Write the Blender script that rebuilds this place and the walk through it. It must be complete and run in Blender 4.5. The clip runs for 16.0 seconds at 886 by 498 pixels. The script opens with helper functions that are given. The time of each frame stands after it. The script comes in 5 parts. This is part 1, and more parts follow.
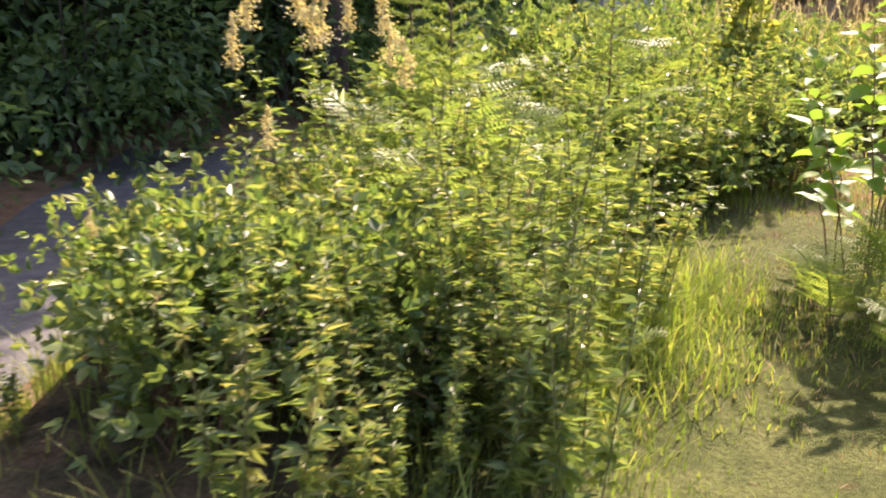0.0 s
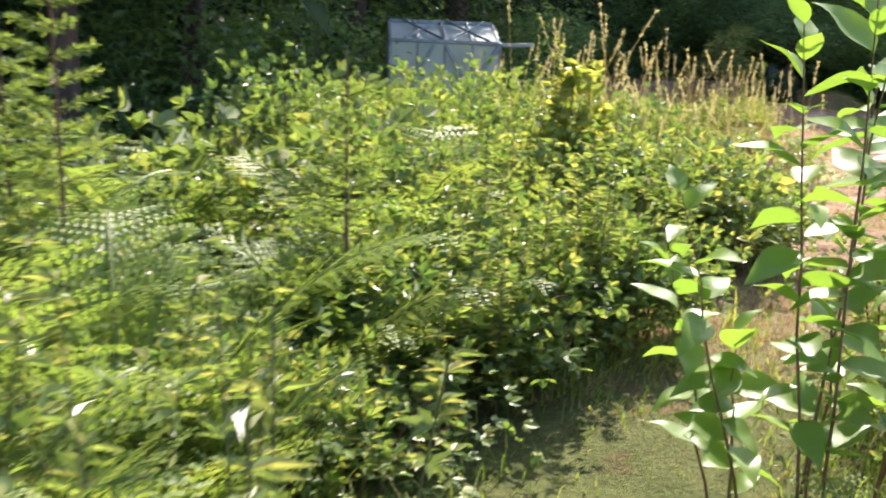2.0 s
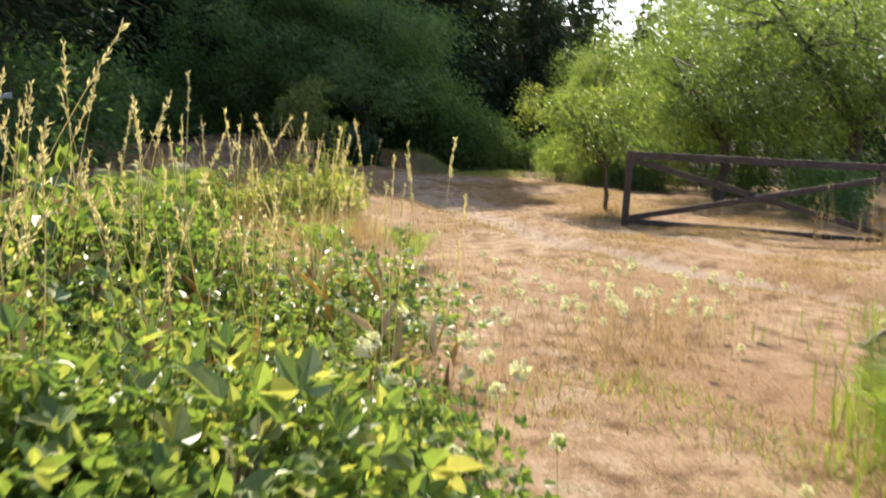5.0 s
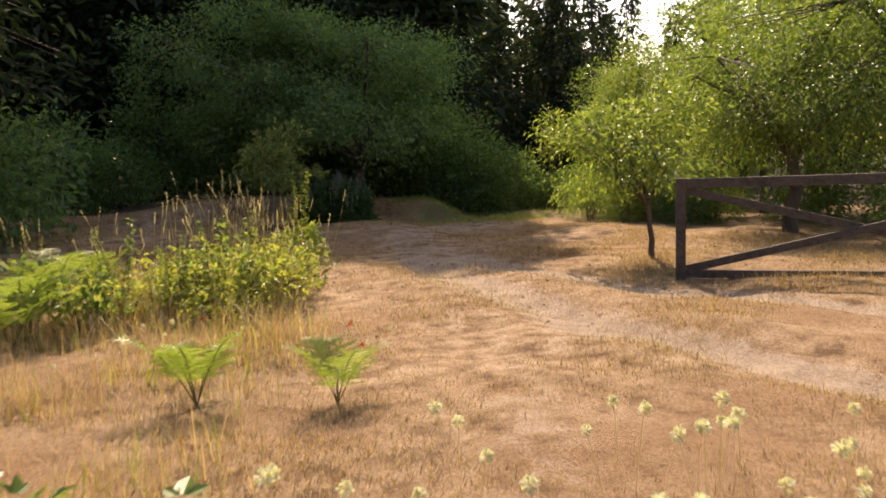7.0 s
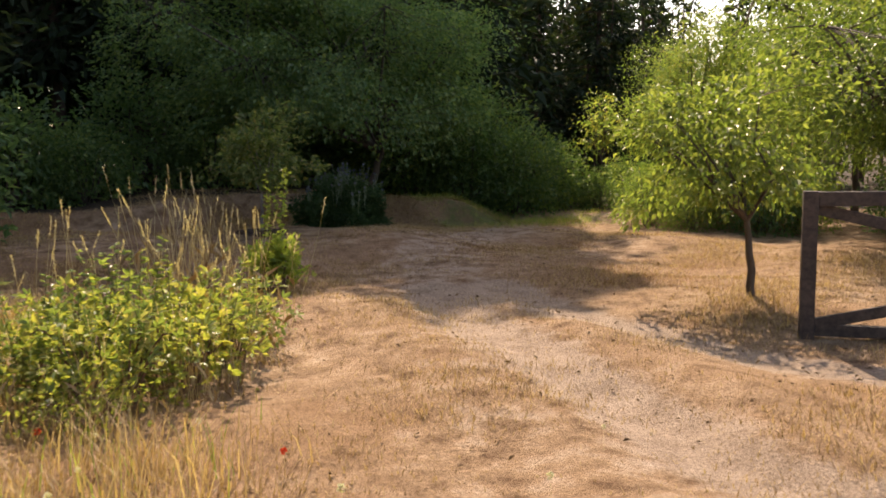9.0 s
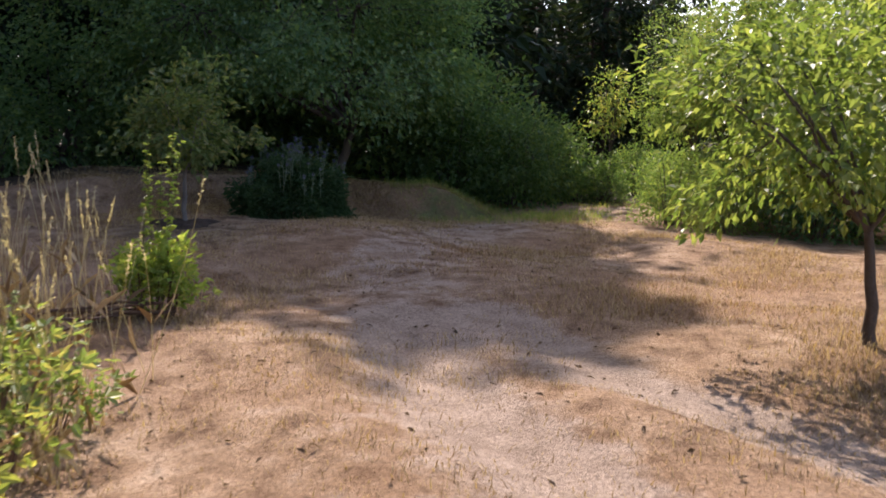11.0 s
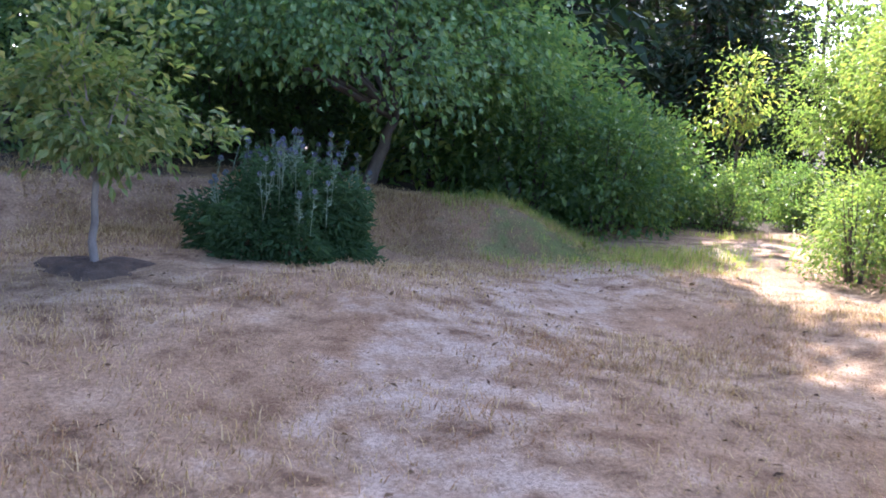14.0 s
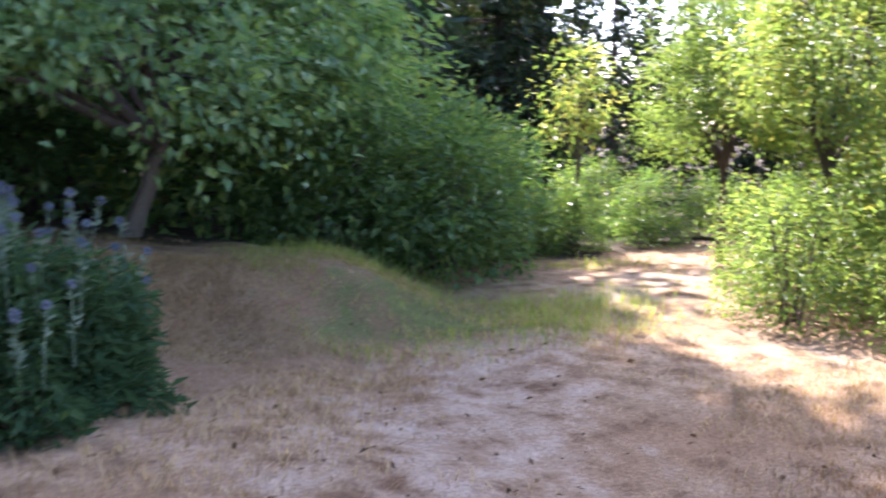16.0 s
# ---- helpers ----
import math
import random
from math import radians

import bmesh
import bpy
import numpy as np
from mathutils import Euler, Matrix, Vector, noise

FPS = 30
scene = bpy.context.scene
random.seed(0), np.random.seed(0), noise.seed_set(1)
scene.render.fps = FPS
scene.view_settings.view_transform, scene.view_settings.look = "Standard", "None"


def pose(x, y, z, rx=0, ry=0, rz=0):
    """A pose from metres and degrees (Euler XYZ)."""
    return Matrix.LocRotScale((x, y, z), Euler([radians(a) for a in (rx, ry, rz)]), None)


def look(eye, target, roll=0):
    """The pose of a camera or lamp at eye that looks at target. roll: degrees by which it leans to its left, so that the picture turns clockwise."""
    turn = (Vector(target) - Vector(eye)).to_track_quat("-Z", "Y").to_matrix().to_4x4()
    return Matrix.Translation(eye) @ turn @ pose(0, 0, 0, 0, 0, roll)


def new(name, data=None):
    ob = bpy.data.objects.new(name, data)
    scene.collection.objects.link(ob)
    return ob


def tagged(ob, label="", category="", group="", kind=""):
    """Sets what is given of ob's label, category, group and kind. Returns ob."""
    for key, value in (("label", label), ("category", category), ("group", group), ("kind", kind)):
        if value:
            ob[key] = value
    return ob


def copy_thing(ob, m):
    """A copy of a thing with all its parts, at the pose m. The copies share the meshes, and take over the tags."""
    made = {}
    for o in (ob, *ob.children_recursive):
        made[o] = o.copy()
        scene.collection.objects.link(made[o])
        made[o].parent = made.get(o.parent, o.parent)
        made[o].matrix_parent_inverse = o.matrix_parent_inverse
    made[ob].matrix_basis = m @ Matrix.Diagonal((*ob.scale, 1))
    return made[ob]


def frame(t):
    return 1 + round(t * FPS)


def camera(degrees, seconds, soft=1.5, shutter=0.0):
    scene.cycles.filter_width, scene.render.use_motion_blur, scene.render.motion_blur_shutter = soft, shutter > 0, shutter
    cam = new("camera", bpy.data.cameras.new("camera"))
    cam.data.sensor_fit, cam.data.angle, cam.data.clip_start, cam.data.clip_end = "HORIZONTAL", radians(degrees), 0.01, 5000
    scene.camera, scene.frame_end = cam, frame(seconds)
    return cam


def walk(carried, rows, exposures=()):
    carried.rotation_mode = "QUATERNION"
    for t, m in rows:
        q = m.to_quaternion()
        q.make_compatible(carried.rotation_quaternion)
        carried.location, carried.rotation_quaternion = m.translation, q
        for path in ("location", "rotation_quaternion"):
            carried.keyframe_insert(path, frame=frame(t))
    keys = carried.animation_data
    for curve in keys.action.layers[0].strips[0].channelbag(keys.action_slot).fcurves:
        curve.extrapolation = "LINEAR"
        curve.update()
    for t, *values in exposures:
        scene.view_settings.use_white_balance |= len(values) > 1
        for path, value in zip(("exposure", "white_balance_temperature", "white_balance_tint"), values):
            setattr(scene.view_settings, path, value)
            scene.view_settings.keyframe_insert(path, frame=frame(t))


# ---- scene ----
cam = camera(52.2, 16.0, 1.8, 0.3)
EXPO = [(0, 1.68, 6900, 30), (1, 2.02, 6100, 19), (2, 1.58, 6150, 17), (3, 1.68, 6200, 8), (4.5, 1.35, 6200, 6), (5.2, 1.2, 6700, 11), (7.5, 0.98, 8000, 19), (10.8, 1.05, 6400, 22), (12, 1.5, 5450, 26), (13, 2.6, 5300, 23), (16, 2.8, 5700, 25)]
PATH = [
    (0, (0.546, -1.083, 1.484), (0.39, 0.819, 0.887), 0.6),
    (0.5, (0.718, -0.54, 1.439), (0.651, 1.363, 0.827), 1.8),
    (1, (0.848, 0.02, 1.397), (0.766, 1.961, 0.924), 4.5),
    (1.5, (1.044, 0.641, 1.405), (0.999, 2.594, 0.975), 3.1),
    (2, (1.172, 1.289, 1.405), (1.342, 3.232, 0.963), 2.3),
    (2.5, (1.325, 1.932, 1.443), (1.719, 3.836, 0.975), 1.9),
    (3, (1.477, 2.567, 1.466), (2.039, 4.425, 0.984), 2.6),
    (3.5, (1.648, 3.211, 1.487), (2.41, 4.997, 1.008), 3.6),
    (4, (1.918, 3.854, 1.481), (2.819, 5.565, 0.97), 3.1),
    (4.5, (2.267, 4.463, 1.443), (3.381, 6.045, 0.937), 3.9),
    (5, (2.681, 5.0, 1.477), (3.691, 6.702, 1.187), 3.3),
    (5.2, (2.886, 5.245, 1.476), (3.861, 6.974, 1.235), 3.5),
    (7.3, (5.308, 8.263, 1.428), (6.243, 10.023, 1.26), -2.0),
    (7.5, (5.485, 8.54, 1.431), (6.414, 10.306, 1.294), -2.1),
    (8, (5.904, 9.241, 1.471), (6.708, 11.066, 1.323), -1.2),
    (8.5, (6.274, 9.919, 1.516), (7.088, 11.733, 1.299), -1.5),
    (8.7, (6.415, 10.176, 1.52), (7.276, 11.968, 1.296), -0.7),
    (10.8, (7.881, 12.896, 1.328), (8.759, 14.675, 1.068), -0.3),
    (11, (8.072, 13.153, 1.33), (8.958, 14.927, 1.072), 0.9),
    (11.5, (8.412, 13.788, 1.358), (9.289, 15.576, 1.166), 0.1),
    (12, (8.758, 14.507, 1.353), (9.591, 16.319, 1.2), 0.4),
    (12.5, (9.065, 15.232, 1.367), (9.825, 17.073, 1.18), 0.3),
    (13, (9.355, 15.91, 1.423), (10.099, 17.745, 1.142), 1.8),
    (13.5, (9.638, 16.565, 1.426), (10.382, 18.399, 1.14), 2.1),
    (14, (9.801, 17.191, 1.401), (10.588, 19.006, 1.109), 3.5),
    (14.5, (9.984, 17.881, 1.418), (10.805, 19.677, 1.096), 2.5),
    (15, (10.158, 18.621, 1.413), (11.133, 20.341, 1.112), 2.2),
    (15.5, (10.371, 19.318, 1.446), (11.319, 21.06, 1.186), 2.5),
    (16, (10.617, 20.012, 1.473), (11.849, 21.566, 1.217), 0.6),
]
walk(cam, [(t, look(e, g, r)) for t, e, g, r in PATH], EXPO)

SUN_AZ = 68.0      # degrees from +x towards +y
SUN_EL = 45.0
sun_dir = Vector((math.cos(radians(SUN_EL)) * math.cos(radians(SUN_AZ)), math.cos(radians(SUN_EL)) * math.sin(radians(SUN_AZ)), math.sin(radians(SUN_EL))))
world = bpy.data.worlds.new("world")
scene.world = world
world.use_nodes = True
wn = world.node_tree.nodes
sky = wn.new("ShaderNodeTexSky")
sky.sky_type = 'NISHITA'
sky.sun_disc = False
sky.sun_elevation = radians(SUN_EL)
sky.sun_rotation = radians(90 - SUN_AZ)
sky.dust_density = 2.0
world.node_tree.links.new(sky.outputs[0], wn["Background"].inputs[0])
wn["Background"].inputs[1].default_value = 0.15
sun = new("sun", bpy.data.lights.new("sun", 'SUN'))
sun.data.energy = 4.6
sun.data.angle = radians(0.6)
sun.data.color = (1.0, 0.9, 0.74)
sun.matrix_basis = look(sun_dir * 60, (0, 0, 0))

# ---------------------------------------------------------------- materials
def nodes_of(name):
    m = bpy.data.materials.new(name)
    m.use_nodes = True
    nt = m.node_tree
    return m, nt, nt.nodes["Principled BSDF"]

def ramp(nt, fac, stops):
    r = nt.nodes.new("ShaderNodeValToRGB")
    while len(r.color_ramp.elements) < len(stops):
        r.color_ramp.elements.new(0.5)
    for e, (p, c) in zip(r.color_ramp.elements, stops):
        e.position, e.color = p, (*c, 1)
    nt.links.new(fac, r.inputs[0])
    return r.outputs[0]

def noise_at(nt, scale, detail=4.0, rough=0.6):
    tc = nt.nodes.new("ShaderNodeTexCoord")
    n = nt.nodes.new("ShaderNodeTexNoise")
    n.inputs["Scale"].default_value, n.inputs["Detail"].default_value, n.inputs["Roughness"].default_value = scale, detail, rough
    nt.links.new(tc.outputs["Object"], n.inputs["Vector"])
    return n.outputs["Fac"]

def mix_rgb(nt, fac, a, b, mode='MIX'):
    m = nt.nodes.new("ShaderNodeMix")
    m.data_type, m.blend_type = 'RGBA', mode
    for sock, v in ((m.inputs[0], fac), (m.inputs[6], a), (m.inputs[7], b)):
        if isinstance(v, (int, float)):
            sock.default_value = v
        elif isinstance(v, tuple):
            sock.default_value = (*v, 1)
        else:
            nt.links.new(v, sock)
    return m.outputs[2]

def bump(nt, bsdf, fac, strength, dist):
    b = nt.nodes.new("ShaderNodeBump")
    b.inputs["Strength"].default_value, b.inputs["Distance"].default_value = strength, dist
    nt.links.new(fac, b.inputs["Height"])
    nt.links.new(b.outputs[0], bsdf.inputs["Normal"])

def leaf_mat(name, stops, rough=0.45, through_light=0.4, spec=0.5):
    """Leaf: colour by leaf and by plant, light shining through."""
    m, nt, bs = nodes_of(name)
    geo = nt.nodes.new("ShaderNodeNewGeometry")
    info = nt.nodes.new("ShaderNodeObjectInfo")
    add = nt.nodes.new("ShaderNodeMath")
    add.operation = 'MULTIPLY_ADD'
    add.inputs[1].default_value = 0.72
    nt.links.new(geo.outputs["Random Per Island"], add.inputs[0])
    sc = nt.nodes.new("ShaderNodeMath")
    sc.operation = 'MULTIPLY'
    sc.inputs[1].default_value = 0.28
    nt.links.new(info.outputs["Random"], sc.inputs[0])
    nt.links.new(sc.outputs[0], add.inputs[2])
    col = ramp(nt, add.outputs[0], stops)
    grain = noise_at(nt, 60.0, 3.0)
    col = mix_rgb(nt, 0.35, col, ramp(nt, grain, [(0.3, (0.45, 0.5, 0.4)), (0.7, (1.0, 1.0, 0.9))]), 'MULTIPLY')
    nt.links.new(col, bs.inputs["Base Color"])
    bs.inputs["Roughness"].default_value = rough
    bs.inputs["Specular IOR Level"].default_value = spec
    tr = nt.nodes.new("ShaderNodeBsdfTranslucent")
    warm = mix_rgb(nt, 1.0, col, (1.5, 1.52, 0.8), 'MULTIPLY')
    nt.links.new(warm, tr.inputs[0])
    mx = nt.nodes.new("ShaderNodeMixShader")
    mx.inputs[0].default_value = through_light
    nt.links.new(bs.outputs[0], mx.inputs[1])
    nt.links.new(tr.outputs[0], mx.inputs[2])
    nt.links.new(mx.outputs[0], nt.nodes["Material Output"].inputs[0])
    return m

def plain_mat(name, a, b, scale=8.0, rough=0.8, bump_d=0.004, stretch=None, metal=0.0):
    m, nt, bs = nodes_of(name)
    f = noise_at(nt, scale, 6.0)
    if stretch:
        mp = nt.nodes.new("ShaderNodeMapping")
        mp.inputs["Scale"].default_value = stretch
        tc = nt.nodes.new("ShaderNodeTexCoord")
        nt.links.new(tc.outputs["Object"], mp.inputs[0])
        nt.links.new(mp.outputs[0], f.node.inputs["Vector"])
    f2 = noise_at(nt, scale * 6, 3.0)
    c = ramp(nt, f, [(0.3, a), (0.7, b)])
    c = mix_rgb(nt, 0.4, c, ramp(nt, f2, [(0.3, (0.5, 0.5, 0.5)), (0.7, (1, 1, 1))]), 'MULTIPLY')
    nt.links.new(c, bs.inputs["Base Color"])
    bs.inputs["Roughness"].default_value = rough
    bs.inputs["Metallic"].default_value = metal
    bump(nt, bs, f2, 0.6, bump_d)
    return m

G = lambda *s: [(p, c) for p, c in s]
M_BRAMBLE = leaf_mat("bramble_leaf", G((0.00, (0.050, 0.095, 0.035)), (0.30, (0.120, 0.190, 0.055)), (0.72, (0.230, 0.290, 0.080)), (1.00, (0.460, 0.410, 0.140))), 0.40, 0.46, 0.55)
M_WEED = leaf_mat("weed_leaf", G((0.00, (0.100, 0.150, 0.050)), (0.60, (0.210, 0.270, 0.080)), (1.00, (0.420, 0.370, 0.140))), 0.40, 0.48, 0.55)
M_FERN = leaf_mat("fern_leaf", G((0.00, (0.150, 0.230, 0.060)), (0.70, (0.250, 0.320, 0.080)), (1.00, (0.380, 0.380, 0.100))), 0.46, 0.46, 0.40)
M_YELLOW = leaf_mat("yellowing_leaf", G((0.00, (0.140, 0.200, 0.055)), (0.50, (0.270, 0.310, 0.075)), (1.00, (0.460, 0.420, 0.120))), 0.45, 0.50, 0.35)
M_BIGLEAF = leaf_mat("broad_leaf", G((0.00, (0.120, 0.220, 0.040)), (0.60, (0.200, 0.310, 0.060)), (1.00, (0.280, 0.380, 0.080))), 0.42, 0.46, 0.45)
M_APPLE = leaf_mat("apple_leaf", G((0.00, (0.080, 0.130, 0.035)), (0.55, (0.160, 0.220, 0.055)), (1.00, (0.300, 0.330, 0.100))), 0.42, 0.50, 0.40)
M_OAK = leaf_mat("dark_leaf", G((0.00, (0.070, 0.140, 0.060)), (0.60, (0.130, 0.220, 0.085)), (1.00, (0.240, 0.310, 0.100))), 0.42, 0.52, 0.50)
M_HEDGE = leaf_mat("hedge_leaf", G((0.00, (0.060, 0.120, 0.045)), (0.60, (0.120, 0.200, 0.060)), (1.00, (0.280, 0.330, 0.090))), 0.42, 0.50, 0.50)
M_LIME = leaf_mat("lime_leaf", G((0.00, (0.110, 0.180, 0.060)), (0.60, (0.190, 0.260, 0.070)), (1.00, (0.360, 0.330, 0.100))), 0.45, 0.50, 0.40)
M_PINE = leaf_mat("pine_needle", G((0.00, (0.016, 0.030, 0.014)), (0.60, (0.030, 0.050, 0.020)), (1.00, (0.070, 0.075, 0.030))), 0.60, 0.20, 0.30)
M_BIRCH = leaf_mat("birch_leaf", G((0.0, (0.102, 0.162, 0.060)), (1.0, (0.238, 0.272, 0.085))), 0.45, 0.4)
M_THISTLE = leaf_mat("thistle_leaf", G((0.00, (0.035, 0.070, 0.032)), (0.70, (0.062, 0.108, 0.045)), (1.00, (0.110, 0.150, 0.065))), 0.6, 0.30, 0.12)
M_GLOBE = leaf_mat("thistle_globe", G((0.0, (0.09, 0.10, 0.14)), (1.0, (0.19, 0.20, 0.25))), 0.7, 0.1)
M_GREYSTEM = leaf_mat("thistle_stem", G((0.0, (0.10, 0.14, 0.09)), (1.0, (0.20, 0.24, 0.17))), 0.7, 0.2, 0.2)
M_YOUNG = leaf_mat("young_tree_leaf", G((0.0, (0.1, 0.15, 0.05)), (0.55, (0.2, 0.25, 0.085)), (0.85, (0.34, 0.29, 0.12)), (1.0, (0.4, 0.2, 0.1))), 0.45, 0.5, 0.4)
M_SPRIG = leaf_mat("sprig_leaf", G((0.0, (0.18, 0.26, 0.06)), (0.6, (0.3, 0.37, 0.09)), (1.0, (0.48, 0.44, 0.13))), 0.45, 0.55, 0.3)
M_PLUME = leaf_mat("cream_plume", G((0.0, (0.450, 0.360, 0.200)), (1.0, (0.750, 0.660, 0.420))), 0.7, 0.35, 0.2)
M_GRASS = leaf_mat("green_grass", G((0.00, (0.120, 0.190, 0.035)), (0.60, (0.220, 0.290, 0.055)), (1.00, (0.480, 0.420, 0.150))), 0.50, 0.48, 0.30)
M_STRAW = leaf_mat("dry_grass", G((0.00, (0.130, 0.075, 0.035)), (0.30, (0.300, 0.190, 0.100)), (0.60, (0.450, 0.310, 0.170)), (0.90, (0.600, 0.450, 0.270)), (1.00, (0.240, 0.240, 0.080))), 0.60, 0.30, 0.30)
M_SEED = leaf_mat("seed_head", G((0.00, (0.500, 0.400, 0.280)), (1.00, (0.740, 0.640, 0.480))), 0.60, 0.40, 0.20)
M_PETAL = leaf_mat("white_petal", G((0.0, (0.620, 0.600, 0.500)), (1.0, (0.800, 0.780, 0.700))), 0.6, 0.3, 0.2)
M_POPPY = leaf_mat("red_petal", G((0.0, (0.500, 0.030, 0.015)), (1.0, (0.700, 0.080, 0.030))), 0.6, 0.3, 0.2)
M_LITTER = leaf_mat("dead_leaf", G((0.0, (0.060, 0.035, 0.020)), (1.0, (0.200, 0.120, 0.060))), 0.8, 0.1, 0.2)
M_RUST = leaf_mat("rust_leaf", G((0.0, (0.280, 0.080, 0.030)), (1.0, (0.450, 0.170, 0.060))), 0.6, 0.3, 0.2)
M_STEM = plain_mat("green_stem", (0.1, 0.1, 0.03), (0.16, 0.14, 0.05), 20, 0.7)
M_BROWNSTEM = plain_mat("brown_stem", (0.1, 0.05, 0.03), (0.2, 0.11, 0.06), 20, 0.8)
M_BARK = plain_mat("bark", (0.06, 0.045, 0.035), (0.15, 0.115, 0.09), 6, 0.9, 0.02, (1, 1, 0.25))
M_PALEBARK = plain_mat("pale_bark", (0.16, 0.13, 0.11), (0.3, 0.26, 0.23), 10, 0.85, 0.008, (1, 1, 0.4))
M_PINEBARK = plain_mat("pine_bark", (0.05, 0.032, 0.026), (0.13, 0.085, 0.065), 4, 0.95, 0.03, (1, 1, 0.2))
M_TIMBER = plain_mat("dark_weathered_timber", (0.035, 0.024, 0.02), (0.1, 0.07, 0.055), 5, 0.75, 0.004, (3, 3, 3))
M_WHITE = plain_mat("white_paint", (0.62, 0.6, 0.56), (0.82, 0.81, 0.78), 4, 0.55, 0.002)
M_MULCH = plain_mat("mulch", (0.045, 0.028, 0.018), (0.13, 0.08, 0.05), 14, 0.95, 0.03)
M_ALU = plain_mat("dull_aluminium", (0.16, 0.19, 0.21), (0.25, 0.29, 0.31), 10, 0.5, 0.001, None, 0.3)
M_FRUIT = plain_mat("red_fruit", (0.35, 0.08, 0.05), (0.5, 0.2, 0.1), 20, 0.4)

def glass_mat():
    m, nt, bs = nodes_of("greenhouse_glass")
    bs.inputs["Base Color"].default_value = (0.72, 0.8, 0.8, 1)
    bs.inputs["Roughness"].default_value = 0.28
    bs.inputs["Transmission Weight"].default_value = 0.45
    f = noise_at(nt, 3.0)
    nt.links.new(ramp(nt, f, [(0.3, (0.42, 0.5, 0.44)), (0.7, (0.58, 0.66, 0.6))]), bs.inputs["Base Color"])
    return m
M_GLASS = glass_mat()

def ground_mat():
    """Dry mown meadow: straw, bare pale soil on the worn tracks, green patches."""
    m, nt, bs = nodes_of("dry_meadow_ground")
    at = nt.nodes.new("ShaderNodeAttribute")
    at.attribute_name = "wear_shade"
    sep = nt.nodes.new("ShaderNodeSeparateColor")
    nt.links.new(at.outputs["Color"], sep.inputs[0])
    big, mid, fine = noise_at(nt, 0.5, 5), noise_at(nt, 4.0, 6), noise_at(nt, 45.0, 5, 0.7)
    straw = ramp(nt, mid, [(0.33, (0.17, 0.1, 0.055)), (0.5, (0.36, 0.24, 0.145)), (0.66, (0.5, 0.36, 0.24))])
    straw = mix_rgb(nt, ramp(nt, big, [(0.45, (0, 0, 0)), (0.62, (0.7, 0.7, 0.7))]), straw, (0.29, 0.17, 0.09))
    soil = ramp(nt, mid, [(0.3, (0.29, 0.215, 0.155)), (0.7, (0.48, 0.37, 0.28))])
    green = ramp(nt, mid, [(0.3, (0.07, 0.09, 0.025)), (0.7, (0.17, 0.18, 0.06))])
    # dark brown tone, also carries the shade painted on the bank
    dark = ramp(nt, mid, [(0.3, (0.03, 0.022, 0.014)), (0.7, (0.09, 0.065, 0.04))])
    wob = nt.nodes.new("ShaderNodeMath")
    wob.operation = 'MULTIPLY_ADD'
    wob.inputs[1].default_value, wob.inputs[2].default_value = 1.6, -0.8
    nt.links.new(mid, wob.inputs[0])
    def mask(ch):
        a = nt.nodes.new("ShaderNodeMath")
        a.operation = 'ADD'
        nt.links.new(sep.outputs[ch], a.inputs[0])
        nt.links.new(wob.outputs[0], a.inputs[1])
        return ramp(nt, a.outputs[0], [(0.3, (0, 0, 0)), (0.7, (1, 1, 1))])
    c = mix_rgb(nt, mask(0), straw, soil)
    c = mix_rgb(nt, mask(1), c, green)
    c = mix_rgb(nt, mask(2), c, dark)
    c = mix_rgb(nt, 0.55, c, ramp(nt, fine, [(0.35, (0.25, 0.22, 0.2)), (0.62, (1.1, 1.1, 1.1))]), 'MULTIPLY')
    nt.links.new(c, bs.inputs["Base Color"])
    bs.inputs["Roughness"].default_value = 0.95
    bs.inputs["Specular IOR Level"].default_value = 0.15
    bump(nt, bs, fine, 1.0, 0.03)
    return m
M_GROUND = ground_mat()

# ---------------------------------------------------------------- terrain
def sstep(a, b, v):
    t = np.clip((np.asarray(v, float) - a) / (b - a), 0, 1)
    return t * t * (3 - 2 * t)

def seg_dist(x, y, pts):
    d = np.full(np.shape(x), 1e9)
    for (ax, ay), (bx, by) in zip(pts, pts[1:]):
        ux, uy = bx - ax, by - ay
        k = np.clip(((x - ax) * ux + (y - ay) * uy) / (ux * ux + uy * uy), 0, 1)
        d = np.minimum(d, np.hypot(x - ax - k * ux, y - ay - k * uy))
    return d

RUT_A = [(10.6, 19.0), (10.1, 17.0), (9.9, 15.1), (9.7, 13.6), (9.9, 11.5), (10.6, 8.0)]
RUT_B = [(11.4, 19.0), (11.1, 17.0), (11.4, 15.4), (11.9, 13.8), (12.6, 12.0), (13.6, 8.0)]
FOOTPATH = [(0.9, -6.0), (1.25, 0.0), (1.75, 2.2), (2.3, 4.2), (3.5, 5.6), (5.2, 7.8), (6.6, 10.2), (8.6, 13.4), (9.6, 16.5), (10.8, 19.5), (12.0, 22.0), (14.6, 24.4), (17.6, 25.7), (22, 25.4), (30, 22.0)]
SIDE_TRACK = [(-2.9, -8.0), (-2.7, 0.0), (-2.75, 4.0), (-3.2, 9.0), (-5.5, 16.0), (-9.0, 24.0)]

def wobble(x, y):
    return 0.03 * np.sin(1.7 * x + 0.6 * y) + 0.025 * np.sin(0.9 * x - 2.1 * y + 1.3) + 0.012 * np.sin(5.1 * x + 3.3 * y) + 0.01 * np.sin(4.2 * y - 6.3 * x)

